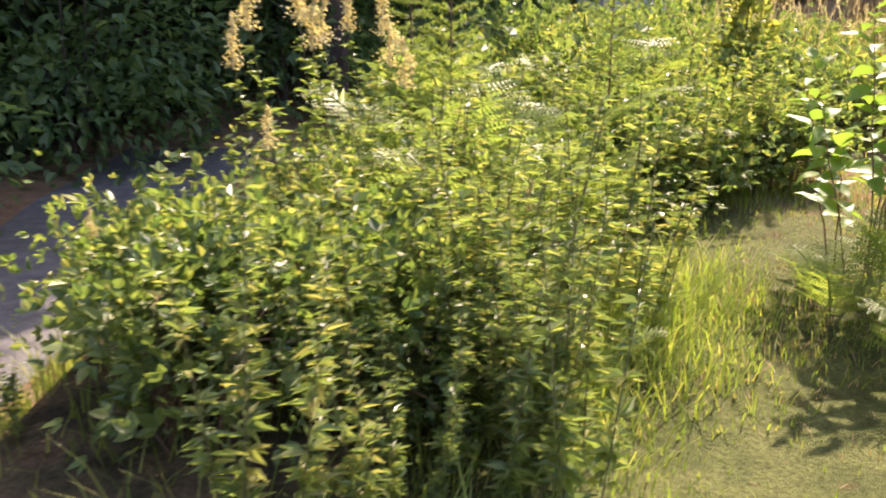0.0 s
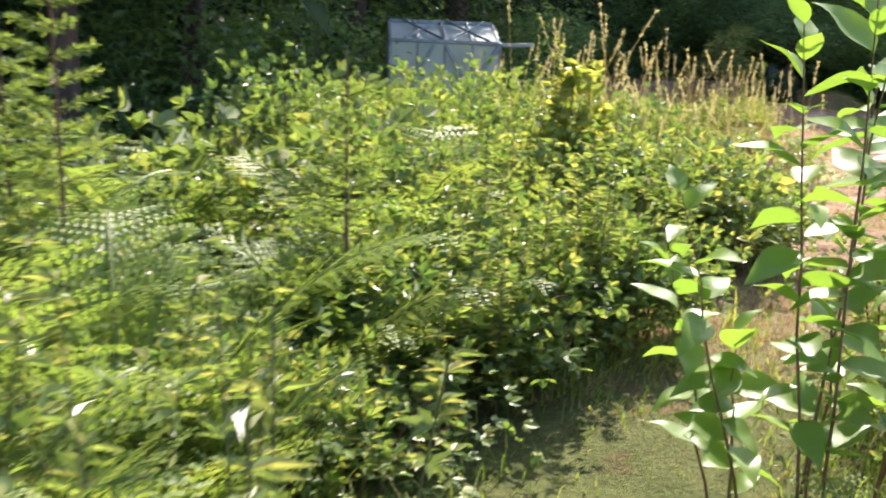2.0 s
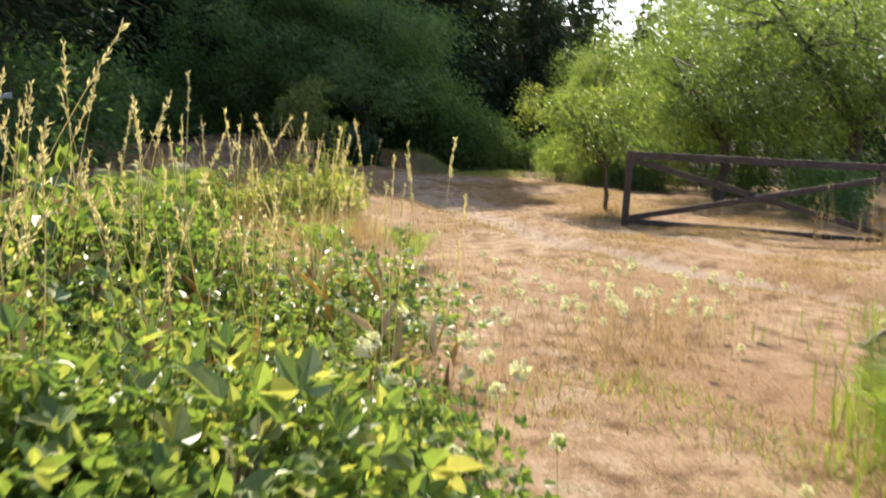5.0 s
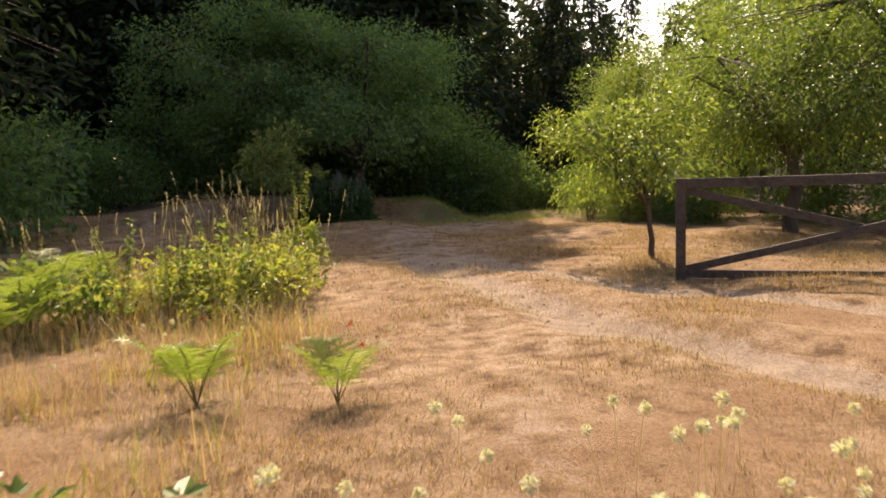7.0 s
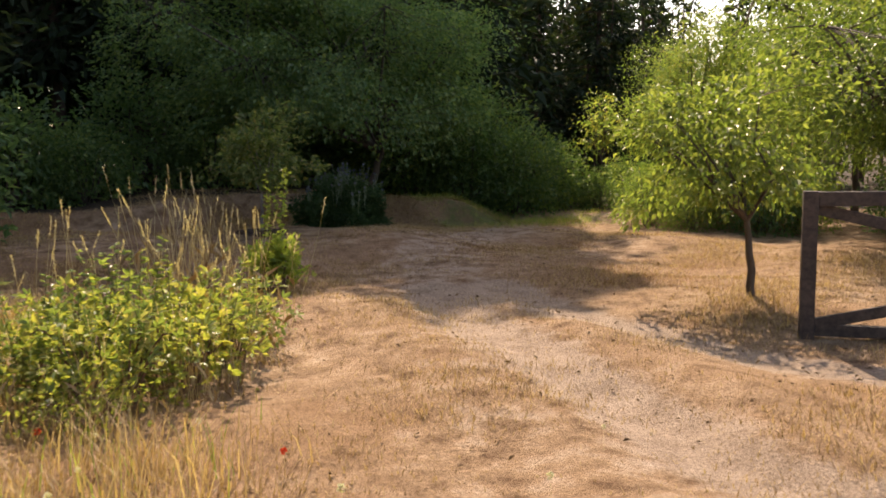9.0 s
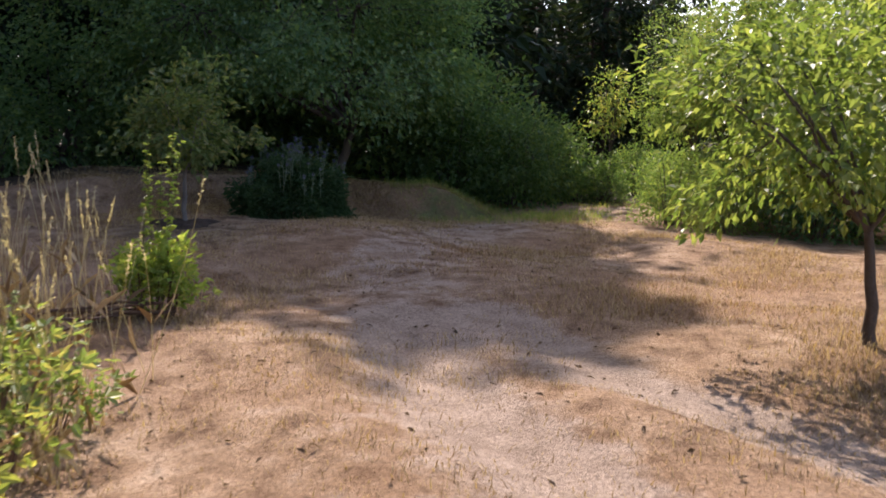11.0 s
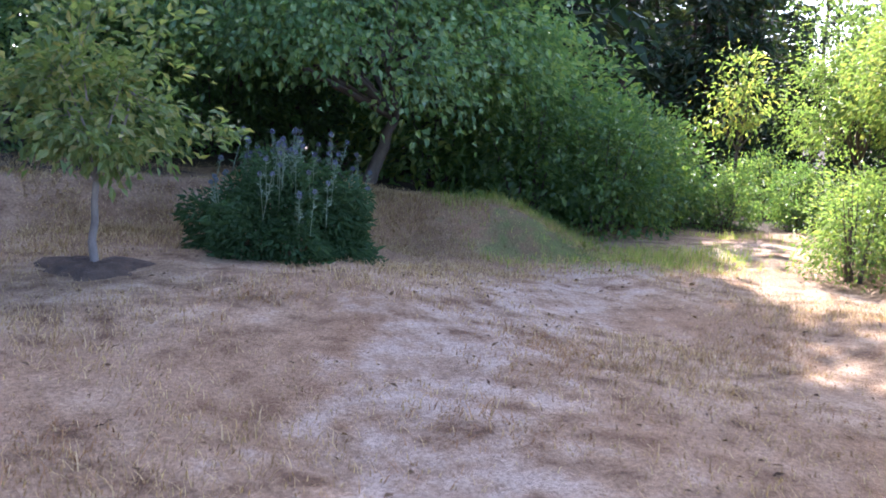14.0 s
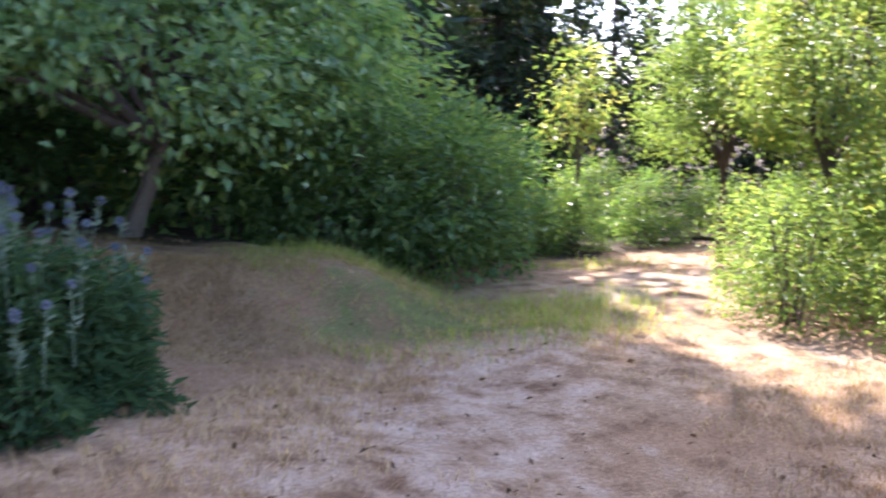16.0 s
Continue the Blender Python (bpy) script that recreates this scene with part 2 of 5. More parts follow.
def ground_z(x, y):
    x, y = np.asarray(x, float), np.asarray(y, float)
    z = wobble(x, y) * 0.8
    z = z + 0.24 * sstep(19.5, 24.0, y) * (1 - sstep(11.6, 14.2, x))
    z = z + 0.42 * sstep(25.2, 26.1, y + 0.15 * np.sin(2.3 * x) + 0.06 * np.sin(7.1 * x)) * (1 - sstep(14.4, 15.7, x + 0.1 * np.sin(3 * y))) * (1 - 0.5 * sstep(9.5, 7, x))
    z = z - 0.06 * np.exp(-(seg_dist(x, y, RUT_A) / 0.28) ** 2) - 0.06 * np.exp(-(seg_dist(x, y, RUT_B) / 0.3) ** 2)
    z = z + 0.05 * np.exp(-((seg_dist(x, y, RUT_A) - 0.7) / 0.3) ** 2) * sstep(8, 11, y) * (1 - sstep(18, 19.5, y))
    z = z - 0.6 * sstep(-1.0, -1.9, x) * (1 - sstep(8, 14, y))
    return z

def gz(x, y):
    return float(ground_z(x, y))

def mesh_obj(name, verts, faces, mat, parent=None, smooth=False, label=""):
    me = bpy.data.meshes.new(name)
    verts, faces = np.asarray(verts, np.float32), np.asarray(faces, np.int32)
    k = faces.shape[1]
    me.vertices.add(len(verts))
    me.vertices.foreach_set("co", verts.ravel())
    me.loops.add(faces.size)
    me.loops.foreach_set("vertex_index", faces.ravel())
    me.polygons.add(len(faces))
    me.polygons.foreach_set("loop_start", np.arange(0, faces.size, k, dtype=np.int32))
    me.polygons.foreach_set("use_smooth", np.full(len(faces), smooth, bool))
    me.update(calc_edges=True)
    me.materials.append(mat)
    ob = new(name, me)
    if parent:
        ob.parent = parent
    if label:
        ob["label"] = label
    return ob

def axis_steps(lo, hi, fine, far_lo, far_hi):
    a = [lo]
    s = fine
    while a[-1] > far_lo:
        s *= 1.25
        a.append(a[-1] - s)
    b = list(np.arange(lo + fine, hi, fine)) + [hi]
    s = fine
    while b[-1] < far_hi:
        s *= 1.25
        b.append(b[-1] + s)
    return np.array(a[::-1] + b)

gx, gy = axis_steps(-4, 20, 0.125, -900, 900), axis_steps(-3, 31, 0.125, -900, 900)
GX, GY = np.meshgrid(gx, gy)
GZ = ground_z(GX, GY)
nx, ny = len(gx), len(gy)
idx = np.arange(nx * ny).reshape(ny, nx)
quads = np.stack([idx[:-1, :-1], idx[:-1, 1:], idx[1:, 1:], idx[1:, :-1]], -1).reshape(-1, 4)
ground = mesh_obj("ground", np.stack([GX, GY, GZ], -1).reshape(-1, 3), quads, M_GROUND, smooth=True)
tagged(ground, "sun-bleached mown meadow with worn pale tracks", "ground", kind="structure")

def wear_shade_at(x, y):
    """Bare soil, green growth, darkened ground with some painted shade: shares of the ground cover by place."""
    soil = 1.25 * np.exp(-(seg_dist(x, y, RUT_A) / 0.3) ** 2) + 1.25 * np.exp(-(seg_dist(x, y, RUT_B) / 0.3) ** 2)
    soil = np.clip(soil + (0.3 + 0.25 * sstep(17, 20, y)) * np.exp(-(seg_dist(x, y, FOOTPATH[7:]) / 0.9) ** 2), 0, 1.25) * sstep(8, 12, y)
    soil = np.maximum(soil, 0.35 * sstep(2.5, 5.5, y) * np.exp(-(seg_dist(x, y, FOOTPATH[:8]) / 0.35) ** 2))
    green = 0.32 * (1 - sstep(5.5, 9.5, y)) + 0.55 * (1 - sstep(3.8, 6.4, y))
    green = np.maximum(green, 0.85 * np.exp(-((x - 15.2) / 1.5) ** 2 - ((y - 25.4) / 0.9) ** 2))
    green = np.maximum(green, 0.8 * sstep(1.0, 2.5, seg_dist(x, y, FOOTPATH)) * (1 - sstep(9, 13, y)) * sstep(5, 3, x))
    green = np.maximum(green, 0.9 * sstep(3.6, 2.4, x) * sstep(8, 10, y) * (1 - sstep(20, 24, y)))
    green = green * sstep(-1.9, -1.0, x)
    # darker ground below the big tree and along the hedge, away from the path
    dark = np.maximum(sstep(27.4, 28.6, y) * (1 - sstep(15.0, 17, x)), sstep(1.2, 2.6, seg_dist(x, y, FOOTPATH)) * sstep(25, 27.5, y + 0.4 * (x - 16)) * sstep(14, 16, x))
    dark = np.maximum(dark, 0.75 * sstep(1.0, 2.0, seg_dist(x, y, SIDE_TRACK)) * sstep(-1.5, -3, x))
    # painted shade: darkens the bank ground to stand for the hollow under the growth
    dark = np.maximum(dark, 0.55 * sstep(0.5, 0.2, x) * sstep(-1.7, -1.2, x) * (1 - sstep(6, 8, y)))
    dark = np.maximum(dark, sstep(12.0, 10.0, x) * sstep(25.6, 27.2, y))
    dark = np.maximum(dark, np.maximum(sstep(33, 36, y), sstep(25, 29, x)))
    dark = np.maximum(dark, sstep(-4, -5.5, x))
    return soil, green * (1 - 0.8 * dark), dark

so, gr, dk = wear_shade_at(GX, GY)
ca = ground.data.color_attributes.new("wear_shade", 'FLOAT_COLOR', 'POINT')
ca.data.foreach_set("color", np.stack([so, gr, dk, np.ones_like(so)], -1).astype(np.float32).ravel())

M_GRAVEL = plain_mat("grey_gravel", (0.08, 0.077, 0.072), (0.17, 0.163, 0.155), 9, 0.9, 0.012)
def side_track():
    pts = np.array(SIDE_TRACK[:4])
    t = np.linspace(0, 1, 120)
    seg = np.linspace(0, 1, len(pts))
    cx, cy = np.interp(t, seg, pts[:, 0]), np.interp(t, seg, pts[:, 1])
    w = np.linspace(-0.85, 0.85, 18)
    X = cx[:, None] + w[None] * (1 + 0.06 * np.sin(9 * t)[:, None])
    Y = np.repeat(cy[:, None], 18, 1)
    Z = ground_z(X, Y) + 0.012 - 0.03 * (np.abs(w)[None] > 0.8)
    i = np.arange(120 * 18).reshape(120, 18)
    q = np.stack([i[:-1, :-1], i[:-1, 1:], i[1:, 1:], i[1:, :-1]], -1).reshape(-1, 4)
    return tagged(mesh_obj("road", np.stack([X, Y, Z], -1).reshape(-1, 3), q, M_GRAVEL, None, True), "shaded grey gravel track below the bank", "road", kind="structure")
side_track()

# ---------------------------------------------------------------- mesh tools
def unit(v):
    return v / (np.linalg.norm(v, axis=-1, keepdims=True) + 1e-9)

def kites(base, way, up, length, width, fold=0.25, droop=0.0, belly=0.45):
    """Leaves: folded kites from base along way. Arrays of n rows."""
    n = len(base)
    length, width = np.broadcast_to(length, n)[:, None], np.broadcast_to(width, n)[:, None]
    way = unit(way)
    side = unit(np.cross(way, up))
    nor = np.cross(side, way)
    mid = base + way * length * belly
    tip = base + way * length - nor * length * droop
    l = mid + side * width * 0.5 + nor * width * fold
    r = mid - side * width * 0.5 + nor * width * fold
    v = np.stack([base, r, tip, l], 1).reshape(-1, 3)
    k = np.arange(n)[:, None] * 4
    return v, np.concatenate([k + [0, 1, 2], k + [0, 2, 3]], 0)

def ovals(base, way, up, length, width, fold=0.2, droop=0.2):
    """Leaves with a rounded outline: two pairs of side points on a bent midrib."""
    n = len(base)
    length, width = np.broadcast_to(length, n)[:, None], np.broadcast_to(width, n)[:, None]
    way = unit(way)
    side = unit(np.cross(way, up))
    nor = np.cross(side, way)
    def at(t, w):
        return base + way * length * t - nor * length * droop * t * t + side * width * w + nor * abs(1.0) * width * fold * abs(w) * 2
    v = np.stack([base, at(0.3, -0.46), at(0.68, -0.36), at(1.0, 0.0), at(0.68, 0.36), at(0.3, 0.46)], 1).reshape(-1, 3)
    k = np.arange(n)[:, None] * 6
    return v, np.concatenate([k + [0, 1, 2], k + [0, 2, 3], k + [0, 3, 4], k + [0, 4, 5]], 0)

class Batch:
    """Collects pieces of one mesh."""
    def __init__(self):
        self.v, self.f, self.n = [], [], 0
    def add(self, v, f):
        self.v.append(np.asarray(v, np.float32))
        self.f.append(np.asarray(f, np.int32) + self.n)
        self.n += len(v)
    def tube(self, pts, radii, sides=5):
        pts = np.asarray(pts, float)
        radii = np.broadcast_to(radii, len(pts))
        t = unit(np.gradient(pts, axis=0))
        ref = np.array([0.0, 0.0, 1.0]) if abs(t[0][2]) < 0.9 else np.array([1.0, 0.0, 0.0])
        a = unit(np.cross(t, ref))
        b = np.cross(t, a)
        ang = np.linspace(0, 2 * np.pi, sides, endpoint=False)
        ring = pts[:, None] + radii[:, None, None] * (a[:, None] * np.cos(ang)[None, :, None] + b[:, None] * np.sin(ang)[None, :, None])
        i = np.arange(len(pts) - 1)[:, None] * sides
        j = np.arange(sides)[None]
        k = (j + 1) % sides
        f1 = np.stack([i + j, i + k, i + sides + k], -1).reshape(-1, 3)
        f2 = np.stack([i + j, i + sides + k, i + sides + j], -1).reshape(-1, 3)
        self.add(ring.reshape(-1, 3), np.concatenate([f1, f2]))
    def make(self, name, mat, parent=None, smooth=False, label=""):
        return mesh_obj(name, np.concatenate(self.v), np.concatenate(self.f), mat, parent, smooth, label)

def curve_pts(p0, p1, sag, n=6):
    t = np.linspace(0, 1, n)[:, None]
    p = np.asarray(p0) * (1 - t) + np.asarray(p1) * t
    p[:, 2] += (sag * 4 * t * (1 - t))[:, 0]
    return p

def thing(name, label, category, group="", kind=""):
    return tagged(new(name), label, category, group, kind)

def set_at(ob, x, y, rz=0.0, s=1.0, z=None, sz=None, tilt=0.0):
    ob.location = (x, y, gz(x, y) - 0.015 if z is None else z)
    ob.rotation_euler = (tilt, 0, rz)
    ob.scale = (s, s, sz or s)
    return ob

def spread(proto, spots, rng, s0=0.8, s1=1.2, tall=None):
    """Copies of the given plants at the spots; the first spots take the originals."""
    protos = list(proto)
    fresh = list(protos)
    for n, (x, y, *more) in enumerate(spots):
        s = rng.uniform(s0, s1) * (more[0] if more else 1.0)
        sz = s * (tall(x, y) if tall else 1.0)
        rz = rng.uniform(0, 6.28)
        if fresh:
            set_at(fresh.pop(), x, y, rz, s, None, sz)
        else:
            src = protos[n % len(protos)]
            ob = copy_thing(src, Matrix.Identity(4))
            set_at(ob, x, y, rz, s, None, sz)

def rand_dirs(rng, n, up=0.0):
    v = rng.normal(size=(n, 3))
    v[:, 2] += up
    return unit(v)

# ---------------------------------------------------------------- plants
def bramble(seed, radius, height, leaves, mat, label, name="bramble_bush", cat="bush", size=0.06, group="brambles along the path", width=0.62):
    rng = np.random.default_rng(seed)
    root = thing(name, label, cat, group)
    st, lf = Batch(), Batch()
    canes = 14
    spots = []
    for c in range(canes):
        a = rng.uniform(0, 6.28)
        r = radius * rng.uniform(0.35, 1.0)
        h = height * rng.uniform(0.55, 1.0) * (1.05 - 0.4 * (r / radius) ** 2)
        p0 = np.array([0.12 * np.cos(a), 0.12 * np.sin(a), 0.0])
        p1 = np.array([r * np.cos(a), r * np.sin(a), h * 0.75])
        pts = curve_pts(p0, p1, h * 0.3, 7)
        st.tube(pts, np.linspace(0.007, 0.003, 7), 4)
        spots.append((pts, h))
    n = leaves
    size = size * rng.uniform(0.9, 1.15)
    ci = rng.integers(0, canes, n)
    t = rng.uniform(0.1, 1.0, n) ** 0.62
    base = np.array([spots[c][0][min(6, int(k * 6.99))] for c, k in zip(ci, t)])
    base = base + rng.normal(size=(n, 3)) * np.array([0.13, 0.13, 0.1]) * (radius / 0.5)
    base[:, 2] = np.abs(base[:, 2])
    out = base * np.array([1, 1, 0.6])
    way = unit(unit(out) + rng.normal(size=(n, 3)) * 0.6 + np.array([0, 0, 0.05]))
    upv = unit(np.array([0, 0, 1.0]) + rng.normal(size=(n, 3)) * 0.85)
    ln = size * rng.uniform(0.6, 1.5, n)
    for k, turn in ((1.0, 0.0), (0.8, 0.9), (0.8, -0.9)):
        side = np.cross(way, upv)
        w = unit(way * np.cos(turn) + side * np.sin(turn))
        v, f = ovals(base + w * 0.006, w, upv, ln * k, ln * k * width, 0.18, 0.22)
        lf.add(v, f)
    tagged(st.make("cane_tangle", M_BROWNSTEM, root), kind="stuff")
    lf.make("foliage", mat, root)
    return root

def weed(seed, height, mat, label, plume=False, name="tall_weed", stems=4, leaf=0.11, lw=0.24):
    rng = np.random.default_rng(seed)
    root = thing(name, label, "weed", "tall weeds beside the path")
    lf = Batch()
    for s in range(stems):
        a = rng.uniform(0, 6.28)
        h = height * rng.uniform(0.75, 1.05)
        p0 = np.array([rng.normal() * 0.08, rng.normal() * 0.08, 0])
        p1 = p0 + np.array([np.cos(a) * 0.18, np.sin(a) * 0.18, h])
        pts = curve_pts(p0, p1, 0.02, 7)
        one = Batch()
        one.tube(pts, np.linspace(0.0036, 0.002, 7), 4)
        stem = one.make("stem", M_STEM, root)
        n = int(48 * h / 1.0)
        t = rng.uniform(0.12, 0.9 if plume else 1.0, n)
        base = p0 + (p1 - p0) * t[:, None]
        an = rng.uniform(0, 6.28, n)
        way = np.stack([np.cos(an), np.sin(an), rng.uniform(0.0, 0.7, n)], 1)
        ln = leaf * rng.uniform(0.6, 1.25, n) * (1.1 - 0.55 * t)
        upv = unit(np.array([0, 0, 1.0]) + rng.normal(size=(n, 3)) * 0.3)
        for turn, k in ((0, 1.0), (0.7, 0.75), (-0.7, 0.75)):
            w = unit(unit(way) * np.cos(turn) + np.cross(unit(way), upv) * np.sin(turn))
            lf.add(*kites(base, w, upv, ln * k, ln * k * lw * 1.4, 0.2, 0.22))
        if plume:
            m = 260
            hgt = rng.uniform(0, 1, m) ** 1.2
            base = p1 + np.stack([rng.normal(size=m) * 0.028 * (1.1 - hgt), rng.normal(size=m) * 0.028 * (1.1 - hgt), hgt * 0.24 - 0.04], 1)
            base[:, 0] += 0.03 * np.sin(hgt * 9)
            pl = Batch()
            pl.add(*kites(base, rand_dirs(rng, m, 0.4), rand_dirs(rng, m), 0.017, 0.015))
            pl.tube(curve_pts(p1 - np.array([0, 0, 0.05]), p1 + np.array([0.012, 0, 0.19]), 0.0, 6), np.linspace(0.008, 0.004, 6), 5)
            pl.make("flower_plume", M_PLUME, stem, label="cream flower plume")
    lf.make("foliage", mat, root)
    return root

def fern(seed, fronds, length, label):
    rng = np.random.default_rng(seed)
    root = thing("fern", label, "fern", "bracken ferns along the path")
    for k in range(fronds):
        st, lf = Batch(), Batch()
        a = k * 6.28 / fronds + rng.uniform(-0.4, 0.4)
        L = length * rng.uniform(0.75, 1.1)
        reach = L * rng.uniform(0.4, 0.75)
        p1 = np.array([np.cos(a) * reach, np.sin(a) * reach, L * rng.uniform(0.5, 0.88)])
        pts = curve_pts((0, 0, 0), p1, L * 0.2, 14)
        st.tube(pts, np.linspace(0.006, 0.0015, 14), 3)
        tang = unit(np.gradient(pts, axis=0))
        ts = np.linspace(0.26, 1.0, 15)
        for t in ts:
            i = t * 13
            i0 = min(12, int(i))
            p = pts[i0] + (pts[i0 + 1] - pts[i0]) * (i - i0)
            tg = tang[i0]
            side = unit(np.cross(tg, np.array([0, 0, 1.0])))
            nor = np.cross(side, tg)
            pl = L * 0.42 * (1.02 - t) ** 0.75 + 0.015
            for sgn in (1, -1):
                w = unit(side * sgn + tg * rng.uniform(0.25, 0.5) + nor * rng.uniform(-0.35, 0.12))
                m = max(3, int(pl / 0.017))
                q = np.linspace(0.08, 1, m)
                b = p + w * (q * pl)[:, None]
                pw = pl * 0.11 * (1.15 - q) + 0.004
                across = unit(np.cross(w, nor))
                for s2 in (1, -1):
                    d = unit(across * s2 + w * 0.45)
                    lf.add(*kites(b, np.repeat(d[None], m, 0), np.repeat(nor[None], m, 0), pw, pl / m * 0.85, 0.1, 0.1))
        lf.tube(pts[3:], np.linspace(0.0065, 0.002, 11), 3)
        stalk = st.make("frond", M_STEM, root)
        lf.make("frond_blade", M_FERN, stalk)
    
    return root

def dry_stalks(seed, n, height, label, spread_r=0.35):
    rng = np.random.default_rng(seed)
    root = thing("dry_grass_clump", label, "grass", "tall seeding grasses")
    bl = Batch()
    for k in range(n):
        st, hd = Batch(), Batch()
        a, r = rng.uniform(0, 6.28), spread_r * rng.uniform(0, 1) ** 0.5
        p0 = np.array([np.cos(a) * r, np.sin(a) * r, 0])
        h = height * rng.uniform(0.6, 1.05)
        lean = rng.normal(size=2) * 0.16 * h
        p1 = p0 + np.array([lean[0], lean[1], h])
        pts = curve_pts(p0, p1, 0.0, 6)
        pts[:, :2] += (np.linspace(0, 1, 6) ** 2.5)[:, None] * rng.normal(size=2) * 0.07
        st.tube(pts, np.linspace(0.0028, 0.0012, 6), 3)
        m = 34
        q = rng.uniform(0, 1, m)
        tip, d = pts[-1], unit(pts[-1] - pts[-2])
        base = tip - d * (q * 0.15)[:, None]
        hd.add(*kites(base, unit(d + rng.normal(size=(m, 3)) * 0.33), rand_dirs(rng, m), 0.022, 0.006))
        m = 2
        an = rng.uniform(0, 6.28, m)
        b = pts[rng.integers(0, 3, m)]
        bl.add(*kites(b, np.stack([np.cos(an), np.sin(an), np.full(m, 1.4)], 1), rand_dirs(rng, m), 0.22, 0.003, 0.1, 0.35))
        stalk = st.make("stalk", M_SEED, root)
        hd.make("seed_head", M_SEED, stalk)
    tagged(bl.make("blade_tuft", M_STRAW, root), kind="stuff")
    return root

def flower(seed, height, mat, label, name, r=0.02, heads=3):
    rng = np.random.default_rng(seed)
    root = thing(name, label, "flower", name + "s in the meadow")
    st, pe = Batch(), Batch()
    for k in range(heads):
        p1 = np.array([rng.normal() * 0.07, rng.normal() * 0.07, height * rng.uniform(0.7, 1.1)])
        st.tube(curve_pts((p1[0] * 0.2, p1[1] * 0.2, 0), p1, 0.02, 4), 0.0012, 3)
        m = 44
        d = rand_dirs(rng, m, 0.35)
        pe.add(*kites(np.repeat(p1[None], m, 0) + d * r * 0.25, d, rand_dirs(rng, m), r * rng.uniform(0.7, 1.1, m), r * 0.6, 0.1, 0.1, 0.7))
    stem = st.make("stem", M_SEED, root)
    pe.make("flower_head", mat, stem)
    return root

def tree(name, label, seed, height, crown_c, crown_r, clumps, per, leaf, mat, bark, trunk_r, lean=(0, 0), group="", droop=0.3, lw=0.55, low_cut=-1.0, clump_r=0.45, fork=0.35, limbs=9, skirt=()):
    """A trunk that forks into limbs, each ending in uneven clumps of leaves."""
    rng = np.random.default_rng(seed)
    root = thing(name, label, "tree", group)
    wood, lf = Batch(), Batch()
    cc, cr = np.array(crown_c, float), np.array(crown_r, float)
    top = np.array([cc[0] * 0.7 + lean[0], cc[1] * 0.7 + lean[1], cc[2] + cr[2] * 0.5])
    fk = np.array([lean[0] * 0.4, lean[1] * 0.4, height * fork])
    trunk = curve_pts((0, 0, -0.05), fk, 0, 6)
    trunk[1:-1, :2] += rng.normal(size=(4, 2)) * trunk_r * 0.35
    wood.tube(trunk, trunk_r * np.linspace(1.25, 0.8, 6), 8)
    spots = []
    tries = 0
    while len(spots) < clumps and tries < clumps * 40:
        tries += 1
        v = rng.normal(size=3)
        v /= np.linalg.norm(v)
        rad = rng.uniform(0.3, 1.15) ** 0.5
        if v[2] < low_cut:
            continue
        bulge = 0.8 + 0.42 * np.sin(3 * v[0] + seed) * np.sin(2.3 * v[1] + 1.7 * seed) + 0.14 * np.sin(5 * v[2] + seed)
        spots.append(cc + v * cr * rad * bulge)
    for a0, a1, r0, r1, z0, z1, count in skirt:
        for k in range(count):
            a, r = radians(rng.uniform(a0, a1)), rng.uniform(r0, r1)
            spots.append(np.array([cc[0] + r * math.cos(a), cc[1] + r * math.sin(a), rng.uniform(z0, z1)]))
    high = [p for p in spots if p[2] > cc[2] + 0.1 * cr[2]] or spots
    heads = [high[i] for i in rng.integers(0, len(high), limbs)]
    hubs = []
    for h in heads:
        mid = fk + (h - fk) * 0.6 + np.array([0, 0, 0.1 * height * rng.uniform(0, 0.6)])
        pts = np.array([fk, fk + (mid - fk) * 0.5 + rng.normal(size=3) * 0.04 * height, mid, h])
        wood.tube(pts, trunk_r * np.array([0.6, 0.42, 0.28, 0.1]), 6)
        hubs += [pts[1], mid, h]
    hubs = np.array(hubs)
    for s in spots:
        near = hubs[np.argmin(((hubs - s) ** 2).sum(1))]
        wood.tube(np.array([near, (near + s) / 2 + rng.normal(size=3) * 0.05, s]), [trunk_r * 0.14, trunk_r * 0.09, trunk_r * 0.05], 3)
        n = int(per * rng.uniform(0.6, 1.4))
        cl = clump_r * rng.uniform(0.6, 1.35)
        off = rng.normal(size=(n, 3)) * cl * np.array([0.55, 0.55, 0.38])
        base = s + off
        out = unit(off + 0.35 * (s - cc))
        way = unit(out + rng.normal(size=(n, 3)) * 0.6 + np.array([0, 0, -droop]))
        upv = unit(np.array([0, 0, 1.0]) + out * 0.5 + rng.normal(size=(n, 3)) * 0.5)
        ln = leaf * rng.uniform(0.65, 1.3, n)
        lf.add(*kites(base, way, upv, ln, ln * lw, 0.16, 0.15))
    wood.make("trunk", bark, root, True)
    lf.make("crown", mat, root)
    return root

